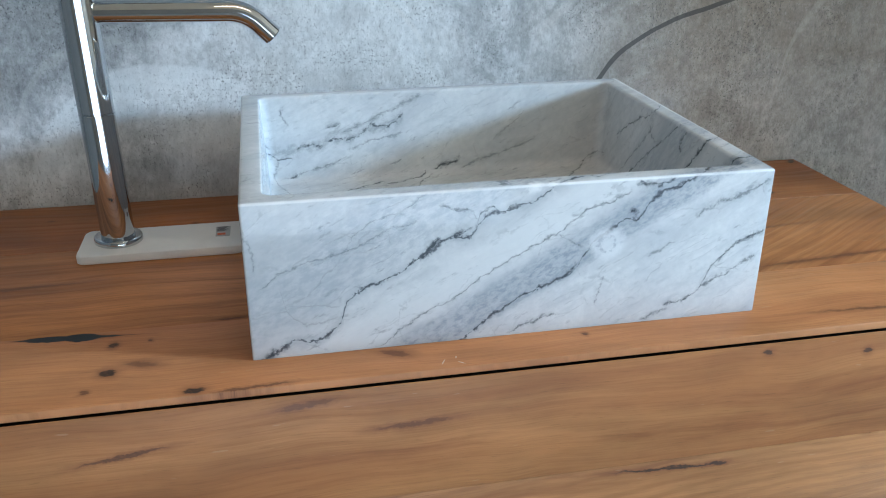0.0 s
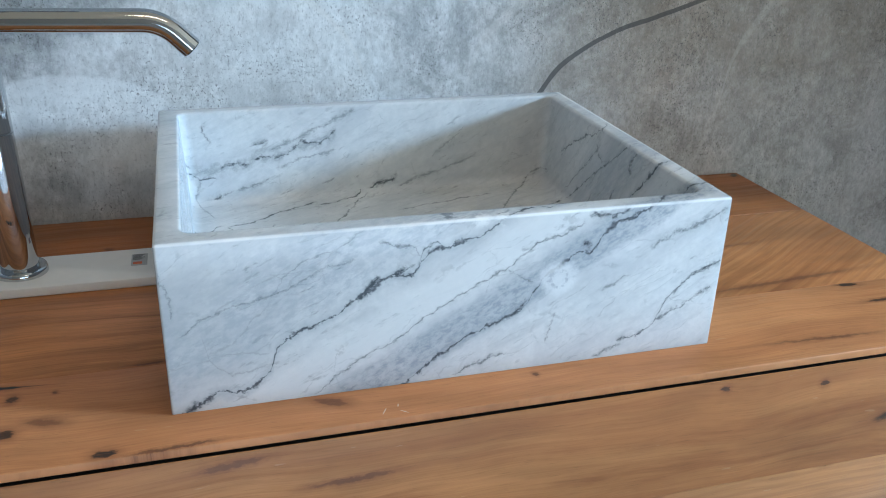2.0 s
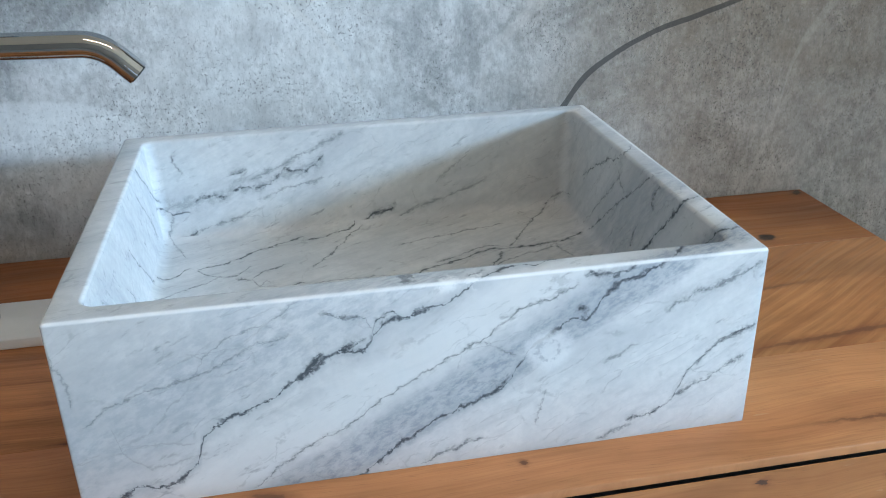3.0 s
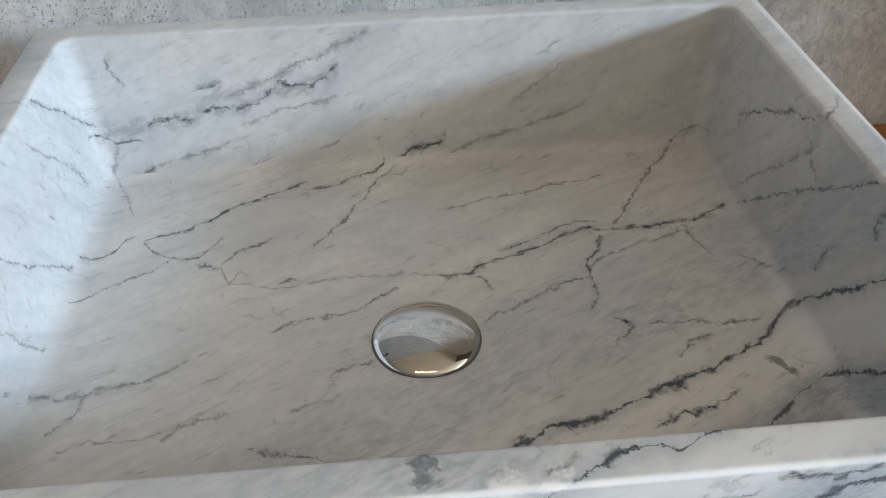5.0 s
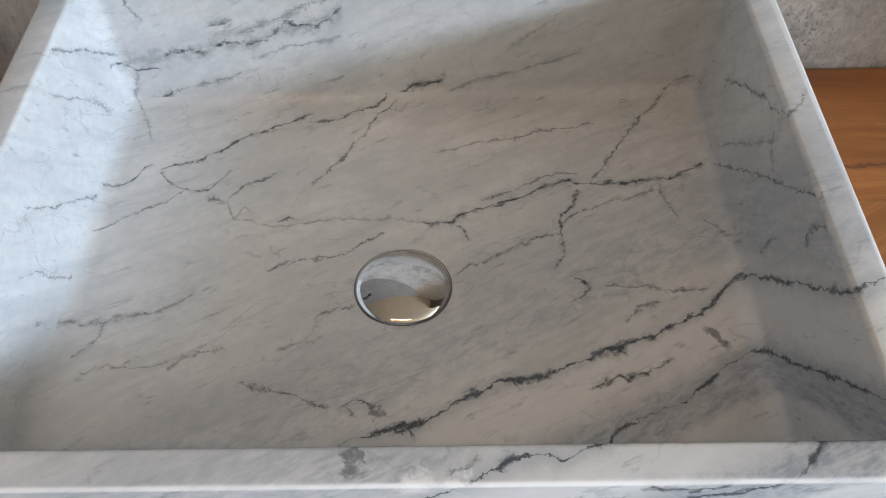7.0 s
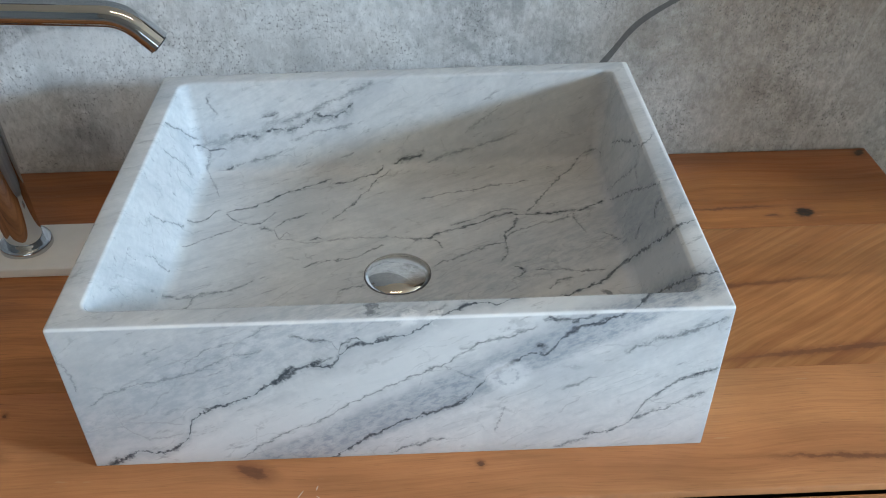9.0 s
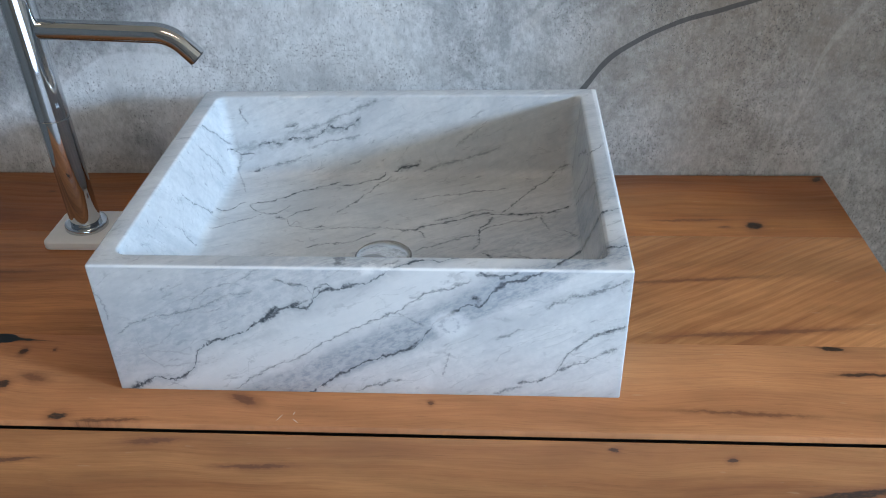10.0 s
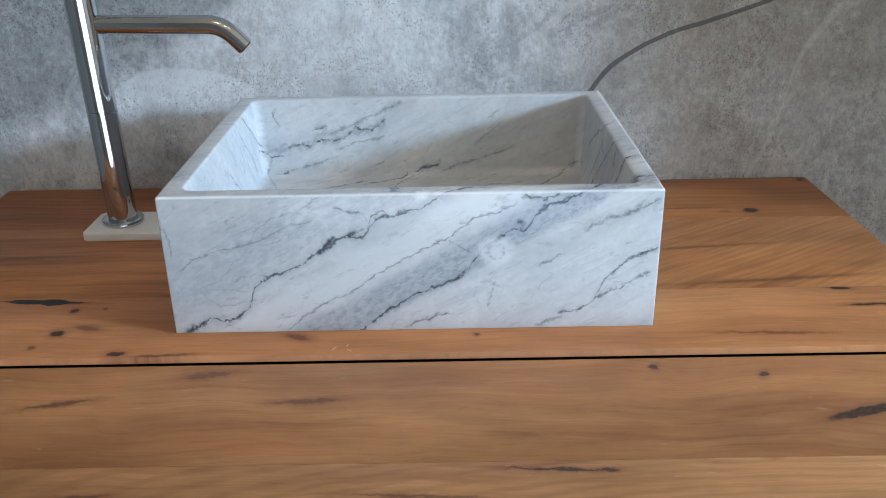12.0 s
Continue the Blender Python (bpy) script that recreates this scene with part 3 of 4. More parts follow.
def concrete():
    """Wall covering printed as weathered concrete, with a dark sweeping line and pale traces."""
    m = Mat("concrete_wall_covering")
    x, y, z = m.sep()[:3]
    p = m.vec(x, z, 0.0)
    wob = m.sub(m.noise(p, 22, 4, 0.65), 0.5)
    wob2 = m.sub(m.noise(p, 7, 3, 0.6), 0.5)
    xs, zs = m.add(x, m.mul(wob2, 0.03)), m.add(z, m.mul(wob2, 0.03))
    big = m.noise(p, 4.5, 5, 0.62)
    mid = m.noise(m.vec(m.mul(x, 1.25), m.mul(z, 0.8), 3.0), 21, 6, 0.68)
    crust = m.noise(m.vec(m.mul(x, 1.3), m.mul(z, 0.75), 8.0), 95, 8, 0.74)
    col = m.mix(m.step(big, 0.34, 0.66), (0.54, 0.54, 0.535), (0.72, 0.72, 0.715))
    col = m.mix(m.step(crust, 0.36, 0.62, 0.62, 0.0), col, (0.24, 0.24, 0.235))
    col = m.mix(m.step(mid, 0.42, 0.66, 0.0, 0.55), col, (0.62, 0.62, 0.615))
    smudge = m.noise(m.vec(x, m.mul(z, 0.9), 5.0), 12, 8, 0.70, 0.4)
    col = m.mix(m.step(smudge, 0.49, 0.63, 0.0, 0.58), col, (0.25, 0.25, 0.248))
    # darker field at the upper left, brownish field at the right
    edge = m.sub(xs, m.add(m.mul(m.sub(zs, 0.279), 0.80), 0.0))
    left = m.mul(m.step(m.add(edge, m.mul(wob, 0.02)), -0.012, 0.004, 1.0, 0.0), m.step(m.add(zs, m.mul(xs, -0.50)), 0.245, 0.30))
    col = m.mix(m.mul(left, 0.72), col, (0.20, 0.205, 0.205))
    lower = m.mul(m.step(xs, -0.20, -0.02, 1.0, 0.0), m.step(mid, 0.40, 0.58, 1.0, 0.2))
    col = m.mix(m.mul(lower, 0.22), col, (0.21, 0.21, 0.215))
    # brownish print at the right, darkened further to copy the light's falloff there
    right = m.step(m.add(xs, m.mul(wob, 0.1)), 0.36, 0.62)
    low = m.step(m.add(zs, m.mul(wob, 0.05)), 0.03, 0.20, 0.62, 1.12)
    col = m.mix(m.mul(m.mul(right, low), m.step(smudge, 0.36, 0.62, 0.66, 0.84)), col, (0.285, 0.247, 0.210))
    pale = m.mul(m.step(m.sub(xs, m.mul(m.sub(zs, 0.172), 0.73)), -0.004, 0.006), m.step(xs, 0.20, 0.34, 0.42, 0.0))
    col = m.mix(pale, col, (0.70, 0.70, 0.695))
    # pale patches with clear arcs; the first is strengthened to lighten the basin's shadow
    for cx, cz, r, amount in ((-0.10, 0.00, 0.180, 0.70), (0.10, 0.10, 0.205, 0.24), (-0.40, -0.04, 0.15, 0.22)):
        dx, dz = m.sub(xs, cx), m.sub(zs, cz)
        d = m.add(m.f("SQRT", m.add(m.mul(dx, dx), m.mul(dz, dz))), m.mul(wob, 0.012))
        col = m.mix(m.mul(m.step(d, r - 0.10, r, 0.25, 1.0), m.step(d, r, r + 0.006, amount, 0.0)), col, (0.71, 0.715, 0.71))
    # soft clouds, and crusty mottling in the dark fields
    rel = m.noise(m.vec(m.mul(x, 1.1), m.mul(z, 0.8), 6.0), 105, 7, 0.74)
    fog = m.noise(m.vec(m.mul(x, 1.2), m.mul(z, 0.7), 2.0), 26, 5, 0.6)
    patch = m.step(m.noise(m.vec(x, z, 9.0), 9, 5, 0.65), 0.44, 0.62)
    amp = m.add(m.mul(patch, 0.8), m.add(0.30, m.add(m.mul(left, 1.3), m.mul(m.mul(right, low), 0.7))))
    tone = m.add(1.0, m.add(m.mul(m.sub(rel, 0.5), amp), m.mul(m.sub(fog, 0.5), 0.7)))
    tone = m.f("MINIMUM", m.f("MAXIMUM", tone, 0.42), 1.45)
    col = m.mix(1.0, col, m.vec(tone, tone, tone), "MULTIPLY")
    # grit and vertical runs
    grit = m.noise(m.vec(m.mul(x, 1.15), m.mul(z, 0.85), 0.0), 310, 4, 0.7)
    col = m.mix(m.mul(m.step(grit, 0.55, 0.63), m.mul(m.add(m.add(m.mul(patch, 0.68), 0.22), m.mul(left, 0.2)), 0.9)), col, (0.085, 0.082, 0.08))
    runs = m.noise(m.vec(m.mul(x, 240), m.mul(z, 75), 0.0), 1.0, 3, 0.6)
    col = m.mix(m.mul(m.step(runs, 0.57, 0.68), m.mul(m.step(big, 0.40, 0.56, 0.25, 1.0), 0.30)), col, (0.10, 0.098, 0.095))
    chalk = m.noise(m.vec(m.mul(x, 260), m.mul(z, 150), 4.0), 1.0, 5, 0.7)
    col = m.mix(m.step(chalk, 0.52, 0.70, 0.0, 0.22), col, (0.66, 0.66, 0.655))
    # the dark line
    arc = m.curve(x, ((0.44, 0.02), (0.475, 0.10), (0.501, 0.139), (0.524, 0.170), (0.554, 0.192), (0.605, 0.218), (0.666, 0.237), (0.726, 0.256), (0.784, 0.279), (0.826, 0.301), (0.854, 0.330), (0.95, 0.44)), 0.44, 0.95, 0.0, 0.5)
    wide = m.curve(x, ((0.44, 0.0095), (0.51, 0.0068), (0.55, 0.0044), (0.62, 0.0038), (0.80, 0.0042), (0.95, 0.0060)), 0.44, 0.95, 0.0, 0.02)
    d = m.f("DIVIDE", m.f("ABSOLUTE", m.add(m.sub(z, arc), m.mul(wob, 0.003))), wide)
    on = m.mul(m.step(d, 0.75, 1.05, 1.0, 0.0), m.step(x, 0.44, 0.46))
    col = m.mix(m.mul(on, 0.84), col, (0.075, 0.075, 0.075))
    # pale traces
    for pts, wid, amount in ((((0.735, -0.04), (0.747, 0.004), (0.774, 0.063), (0.787, 0.115), (0.796, 0.165), (0.824, 0.221), (0.850, 0.251), (0.893, 0.273), (0.95, 0.31)), 0.012, 0.20),
                             (((0.388, 0.13), (0.395, 0.161), (0.412, 0.210), (0.436, 0.234), (0.463, 0.259), (0.494, 0.279), (0.565, 0.324), (0.66, 0.43)), 0.012, 0.24),
                             (((0.095, 0.301), (0.138, 0.286), (0.177, 0.270), (0.215, 0.238), (0.242, 0.201), (0.255, 0.168), (0.265, 0.146)), 0.008, 0.38),
                             (((-0.300, 0.05), (-0.286, 0.107), (-0.248, 0.175), (-0.211, 0.199), (-0.183, 0.208), (-0.13, 0.22)), 0.010, 0.20)):
        lo, hi = pts[0][0], pts[-1][0]
        t = m.curve(x, pts, lo, hi, -0.1, 0.5)
        d = m.f("ABSOLUTE", m.add(m.sub(z, t), m.mul(wob, 0.012)))
        inside = m.mul(m.step(x, lo, lo + 0.01), m.step(x, hi - 0.02, hi, 1.0, 0.0))
        col = m.mix(m.mul(m.mul(m.step(d, wid * 0.4, wid, 1.0, 0.0), inside), amount), col, (0.66, 0.64, 0.61))
    m.bump(m.add(grit, m.mul(mid, 0.6)), 0.14, 0.0010)
    return m.finish(col, 0.62, spec=0.3)


def plain(name, color, rough, metal=0.0, vary=0.06, scale=30.0, bump=0.0, spec=0.5):
    m = Mat(name)
    n = m.noise(m.co, scale, 4, 0.6)
    dark = tuple(c * (1 - vary) for c in color)
    lite = tuple(min(1.0, c * (1 + vary)) for c in color)
    if bump:
        m.bump(n, bump, 0.001)
    return m.finish(m.mix(m.step(n, 0.3, 0.7), dark, lite), m.step(m.noise(m.co, scale * 2.3, 3), 0.3, 0.7, rough * 0.85, rough * 1.15), metal, 0.0, spec)


OAK = ((0.375, 0.145, 0.049), (0.47, 0.201, 0.072), (0.235, 0.076, 0.023))
OAK_LIGHT = ((0.424, 0.167, 0.064), (0.533, 0.23, 0.092), (0.267, 0.086, 0.03))
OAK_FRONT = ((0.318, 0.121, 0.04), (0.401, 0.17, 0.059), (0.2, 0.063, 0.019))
OAK_DARK = ((0.425, 0.166, 0.056), (0.602, 0.256, 0.094), (0.233, 0.085, 0.029))
OAK_RED = ((0.318, 0.109, 0.034), (0.389, 0.148, 0.046), (0.204, 0.063, 0.018))
MARBLE = marble("veined_marble", ("front", "rim"))
MARBLE_WALLS = marble("veined_marble_inner_walls", ("back", "left", "right"))
MARBLE_FLOOR = marble("veined_marble_bowl_floor", ("floor",))
WALLPAPER = concrete()
WOOD_A = wood("oak_front_plank", False, OAK_LIGHT, (
    (-0.165, 0.076, 0.05, 0.003, -4, 0.5), (-0.128, 0.055, 0.006, 0.006, 0, 0.8), (-0.126, 0.004, 0.011, 0.008, 20, 0.9), (-0.098, 0.014, 0.020, 0.006, -12, 0.4),
    (-0.05, -0.040, 0.013, 0.006, 8, 0.95), (0.0, -0.044, 0.045, 0.0025, 3, 0.6), (-0.095, 0.058, 0.004, 0.003, 0, 0.7), (-0.142, -0.025, 0.006, 0.004, 0, 0.55), (0.13, -0.012, 0.020, 0.006, -25, 0.55),
    (0.315, -0.012, 0.005, 0.003, 0, 0.7), (0.728, 0.080, 0.020, 0.004, -8, 0.95), (0.75, 0.040, 0.040, 0.0034, 2, 0.85), (0.62, -0.018, 0.080, 0.0022, -2, 0.35), (0.80, -0.020, 0.05, 0.003, -3, 0.4)))
WOOD_B = wood("oak_middle_plank", False, OAK_DARK, ((-0.02, 0.088, 0.02, 0.003, 4, 0.6), (0.66, 0.12, 0.12, 0.004, 4, 0.30), (-0.25, 0.20, 0.10, 0.004, 4, 0.3)))
WOOD_B2 = wood("oak_middle_plank_light", False, OAK, ((0.66, 0.105, 0.14, 0.0045, 5, 0.40), (0.60, 0.20, 0.12, 0.003, 6, 0.25)))
WOOD_C = wood("oak_back_plank", False, OAK_RED, ((0.708, 0.322, 0.014, 0.0115, 0, 1.0), (0.63, 0.335, 0.065, 0.0024, 2, 0.55), (0.672, 0.318, 0.01, 0.003, 0, 0.6), (0.824, 0.446, 0.011, 0.007, 40, 0.98), (-0.25, 0.40, 0.006, 0.003, 0, 0.5), (-0.07, 0.36, 0.006, 0.003, 0, 0.5)))
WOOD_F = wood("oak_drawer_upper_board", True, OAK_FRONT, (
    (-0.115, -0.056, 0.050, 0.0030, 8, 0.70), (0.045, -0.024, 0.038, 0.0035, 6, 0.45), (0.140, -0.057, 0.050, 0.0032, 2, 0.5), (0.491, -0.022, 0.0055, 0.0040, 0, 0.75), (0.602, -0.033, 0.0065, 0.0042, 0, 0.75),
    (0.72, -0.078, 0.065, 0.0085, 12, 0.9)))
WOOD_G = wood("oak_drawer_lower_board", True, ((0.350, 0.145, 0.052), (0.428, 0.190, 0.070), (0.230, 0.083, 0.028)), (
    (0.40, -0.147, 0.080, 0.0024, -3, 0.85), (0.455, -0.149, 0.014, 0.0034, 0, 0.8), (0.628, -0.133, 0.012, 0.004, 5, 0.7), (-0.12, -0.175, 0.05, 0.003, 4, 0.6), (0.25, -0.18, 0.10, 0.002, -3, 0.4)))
# near-black: the shade of the gap and the spout's mouth is in the colour
CARCASS = plain("near_black_recess_shade", (0.018, 0.014, 0.011), 0.8, scale=12)
CHROME = plain("polished_chrome", (0.60, 0.615, 0.63), 0.045, 1.0, 0.015, 20)
STEEL = plain("polished_drain_steel", (0.72, 0.69, 0.66), 0.035, 1.0, 0.03, 120)
PLATE_WHITE = plain("white_stone_plate", (0.78, 0.78, 0.775), 0.35, 0.0, 0.02, 60)
STICKER = plain("grey_sticker", (0.42, 0.43, 0.44), 0.55, 0.0, 0.04, 200)
INK_AND_SHADE = plain("dark_print_and_gap_shade", (0.10, 0.10, 0.11), 0.6, 0.0, 0.05, 200)
INK_RED = plain("orange_red_print", (0.65, 0.13, 0.05), 0.6, 0.0, 0.05, 200)
PLASTER = plain("warm_brown_plaster", (0.36, 0.30, 0.24), 0.8, 0.0, 0.03, 3, 0.05)
DARK_WALL = plain("dark_plaster", (0.16, 0.145, 0.13), 0.8, 0.0, 0.08, 3, 0.05)
# beige pushed warmer so that light bounced off the ceiling turns warm
CEILING = plain("warm_beige_ceiling_paint", (0.85, 0.64, 0.45), 0.85, 0.0, 0.02, 3, 0.04)
FLOORING = plain("grey_stone_floor", (0.23, 0.215, 0.195), 0.45, 0.0, 0.15, 5, 0.05)
DIFFUSER = plain("glowing_opal_diffuser", (0.85, 0.82, 0.76), 0.5, 0.0, 0.01, 10)
DIFFUSER.node_tree.nodes["Principled BSDF"].inputs["Emission Color"].default_value = (1.0, 0.80, 0.58, 1.0)
DIFFUSER.node_tree.nodes["Principled BSDF"].inputs["Emission Strength"].default_value = 26.0
FRAME_PAINT = plain("white_frame_paint", (0.78, 0.78, 0.77), 0.4, 0.0, 0.02, 10)


# ---- building helpers ----
def part(name, bm, material, parent=None, label="", smooth=True):
    """Links a bmesh, built in world places, as one mesh object."""
    me = bpy.data.meshes.new(name)
    bmesh.ops.recalc_face_normals(bm, faces=bm.faces)
    bm.to_mesh(me)
    bm.free()
    if smooth:
        me.polygons.foreach_set("use_smooth", [True] * len(me.polygons))
        me.set_sharp_from_angle(angle=radians(40))
    me.materials.append(material)
    ob = new(name, me)
    if parent:
        ob.parent = parent
        ob.matrix_parent_inverse = Matrix.Translation(-Vector(parent.location))
    if label:
        ob["label"] = label
    return ob


def block(x0, x1, y0, y1, z0, z1, bevel=0.0, seg=2):
    bm = bmesh.new()
    bmesh.ops.create_cube(bm, size=1.0, matrix=Matrix.Translation(((x0 + x1) / 2, (y0 + y1) / 2, (z0 + z1) / 2)) @ Matrix.Diagonal((x1 - x0, y1 - y0, z1 - z0, 1)))
    if bevel:
        bmesh.ops.bevel(bm, geom=bm.edges[:], offset=bevel, segments=seg, profile=0.5, affect="EDGES")
    return bm


def loft(bm, rings, close_start=True, close_end=True):
    """Skins a row of rings with equal numbers of points."""
    loops = [[bm.verts.new(p) for p in ring] for ring in rings]
    n = len(loops[0])
    for a, b in zip(loops, loops[1:]):
        for i in range(n):
            bm.faces.new((a[i], a[(i + 1) % n], b[(i + 1) % n], b[i]))
    if close_start:
        bm.faces.new(loops[0])
    if close_end:
        bm.faces.new(loops[-1])
    return bm


def round_rect(x0, x1, y0, y1, r, z, n=7):
    pts = []
    for cx, cy, a0 in ((x1 - r, y1 - r, 0), (x0 + r, y1 - r, 90), (x0 + r, y0 + r, 180), (x1 - r, y0 + r, 270)):
        for i in range(n):
            a = radians(a0 + 90 * i / (n - 1))
            pts.append(Vector((cx + r * math.cos(a), cy + r * math.sin(a), z)))
    return pts


def turned(profile, cx, cy, n=64, close_start=True, close_end=True):
    """A round body about an upright axis from (radius, z) pairs."""
    rings = [[Vector((cx + r * math.cos(2 * math.pi * i / n), cy + r * math.sin(2 * math.pi * i / n), z)) for i in range(n)] for r, z in profile]
    return loft(bmesh.new(), rings, close_start, close_end)


def tube(points, radii, n=40):
    """A round tube along points in a plane of constant y."""
    rings = []
    for i, p in enumerate(points):
        d = (points[min(i + 1, len(points) - 1)] - points[max(i - 1, 0)]).normalized()
        up = Vector((0, 1, 0))
        side = d.cross(up)
        rings.append([p + radii[i] * (math.cos(2 * math.pi * k / n) * side + math.sin(2 * math.pi * k / n) * up) for k in range(n)])
    return loft(bmesh.new(), rings)


def base(name, x, y, z, label, category, kind=""):
    ob = new(name)
    ob.location = (x, y, z)
    return tagged(ob, label, category, kind=kind)


# ---- the room's shell ----
T = 0.12
def shell(name, bounds, mat, label, category):
    return tagged(part(name, block(*bounds), mat, smooth=False), label, category, kind="structure")


shell("wall_north", (X0 - T, X1 + T, Y1, Y1 + T, FLOOR, CEIL), WALLPAPER, "weathered concrete-look wall covering with a dark sweeping line", "wall")
shell("wall_west", (X0 - T, X0, Y0, Y1, FLOOR, CEIL), DARK_WALL, "plain dark grey-brown plastered wall", "wall")
# added out of view: keeps window light off the back right corner
shell("light_blocker", (1.25, 1.37, 0.10, Y1, FLOOR, CEIL), DARK_WALL, "unseen dark slab added to block window light right of the vanity", "wall")
shell("floor", (X0 - T, X1 + T, Y0 - T, Y1 + T, FLOOR - T, FLOOR), FLOORING, "grey stone floor of the room", "floor")
shell("ceiling", (X0 - T, X1 + T, Y0 - T, Y1 + T, CEIL, CEIL + T), CEILING, "plain warm beige ceiling, tinted to warm the bounce light", "ceiling")
def joined(bounds):
    """Several blocks in one mesh: a wall round its opening."""
    bm = bmesh.new()
    for b in bounds:
        piece = block(*b)
        me = bpy.data.meshes.new("piece")
        piece.to_mesh(me)
        piece.free()
        bm.from_mesh(me)
        bpy.data.meshes.remove(me)
    return bm


a, b, c, d = FILL
tagged(part("wall_south", joined(((X0 - T, a, Y0 - T, Y0, FLOOR, CEIL), (b, X1 + T, Y0 - T, Y0, FLOOR, CEIL), (a, b, Y0 - T, Y0, d, CEIL))), PLASTER, smooth=False), "plain warm brown wall with an opening for the added fill light", "wall", kind="structure")
# door-like frame, added round the fill light
door = base("fill_frame_1", (a + b) / 2, Y0 - 0.07, FLOOR, "white frame round the added fill light opening", "door", "structure")
for nm, q in (("frame_post", (a, a + 0.05, Y0 - 0.10, Y0 - 0.05, c, d)), ("frame_post", (b - 0.05, b, Y0 - 0.10, Y0 - 0.05, c, d)), ("frame_rail", (a + 0.05, b - 0.05, Y0 - 0.10, Y0 - 0.05, d - 0.05, d))):
    part(nm, block(*q, 0.004), FRAME_PAINT, door)
a, b, c, d = WIN
tagged(part("wall_east", joined(((X1, X1 + T, Y0, a, FLOOR, CEIL), (X1, X1 + T, b, Y1, FLOOR, CEIL), (X1, X1 + T, a, b, FLOOR, c), (X1, X1 + T, a, b, d, CEIL))), PLASTER, smooth=False), "plain warm brown wall with a window opening", "wall", kind="structure")
win = base("window_1", X1 + 0.07, (a + b) / 2, c, "white framed window in the plastered wall", "window", "structure")
for nm, q in (("frame_post", (X1 + 0.05, X1 + 0.10, a, a + 0.05, c, d)), ("frame_post", (X1 + 0.05, X1 + 0.10, b - 0.05, b, c, d)),
              ("frame_rail", (X1 + 0.05, X1 + 0.10, a + 0.05, b - 0.05, c, c + 0.05)), ("frame_rail", (X1 + 0.05, X1 + 0.10, a + 0.05, b - 0.05, d - 0.05, d))):
    part(nm, block(*q, 0.004), FRAME_PAINT, win)

# ---- a warm strip light on the ceiling, mirrored in the drain cap ----
LX, LY = 0.10, -0.75
strip = base("ceiling_light", LX, LY, CEIL, "slim warm white strip light under the ceiling", "lamp")
part("housing", block(LX - 0.50, LX + 0.50, LY - 0.035, LY + 0.035, CEIL - 0.030, CEIL, 0.003), FRAME_PAINT, strip)
part("diffuser", block(LX - 0.49, LX + 0.49, LY - 0.028, LY + 0.028, CEIL - 0.040, CEIL - 0.0301, 0.004), DIFFUSER, strip, "glowing opal diffuser")

# ---- the oak vanity ----
VX0, VX1, VF, VB = -0.385, 0.835, -0.047, 0.456
S1, S2 = 0.084, 0.297
vanity = base("vanity_cabinet", (VX0 + VX1) / 2, (VF + VB) / 2, -0.42, "oiled oak vanity cabinet with knots, drawers and a planked top", "cabinet")
part("carcass", block(VX0 + 0.03, VX1 - 0.03, VF + 0.040, VB - 0.004, -0.42, -0.024), CARCASS, vanity, "carcass behind the shadow gap, coloured near-black as shade")


def plank(name, x0, x1, y0, y1, mat, front=False):
    """One board of the top; the front one is cut back underneath."""
    if front:
        side = ((y0, -0.0012), (y0 + 0.0004, -0.0004), (y0 + 0.0012, 0.0), (y1, 0.0), (y1, -0.022), (y0 + 0.030, -0.022), (y0 + 0.0006, -0.0082), (y0, -0.0076))
        bm = loft(bmesh.new(), [[Vector((x, y, z)) for y, z in side] for x in (x0, x1)])
    else:
        bm = block(x0, x1, y0, y1, -0.022, 0.0, 0.0007)
    return part(name, bm, mat, vanity)


plank("top_plank", VX0, VX1, VF, S1 - 0.0002, WOOD_A, True)
plank("top_plank", VX0, 0.22, S1 + 0.0002, S2 - 0.0002, WOOD_B)
plank("top_plank", 0.2204, VX1, S1 + 0.0002, S2 - 0.0002, WOOD_B2)
plank("top_plank", VX0, VX1, S2 + 0.0002, VB, WOOD_C)
for side, x in (("side_panel", VX0), ("side_panel", VX1 - 0.022)):
    part(side, block(x, x + 0.022, VF + 0.004, VB, -0.42, -0.0225, 0.001), WOOD_F, vanity)


def drawer(z1, z0, split):
    face = VF - 0.0069                                # stands a little proud of the top
    side = ((face + 0.003, split + 0.0002), (face + 0.003, z1 - 0.0010), (face + 0.0033, z1 - 0.0003), (face + 0.0040, z1), (face + 0.0048, z1 - 0.0008), (face + 0.010, z1 - 0.026), (face + 0.024, z1 - 0.040), (face + 0.024, split + 0.0002))
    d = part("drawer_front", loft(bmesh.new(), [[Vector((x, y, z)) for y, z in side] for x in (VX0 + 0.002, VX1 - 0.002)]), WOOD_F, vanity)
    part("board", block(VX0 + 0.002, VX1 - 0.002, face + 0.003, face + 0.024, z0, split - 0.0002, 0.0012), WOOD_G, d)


drawer(-0.0091, -0.239, -0.132)
drawer(-0.246, -0.418, -0.329)

# ---- the marble basin ----
W, D, H = 0.5, 0.4, 0.152
basin = base("wash_basin", W / 2, D / 2, 0.0, "rectangular white marble vessel basin with grey veins", "basin")
RW, RY, TAPER, FZ, FR = 0.0215, 0.0195, 0.005, 0.040, 0.012
rings = [round_rect(0.0008, W - 0.0008, 0.0008, D - 0.0008, 0.0014, 0.0), round_rect(0.0002, W - 0.0002, 0.0002, D - 0.0002, 0.0016, 0.0003), round_rect(0, W, 0, D, 0.0018, 0.0009)]
EDGE = 0.0028
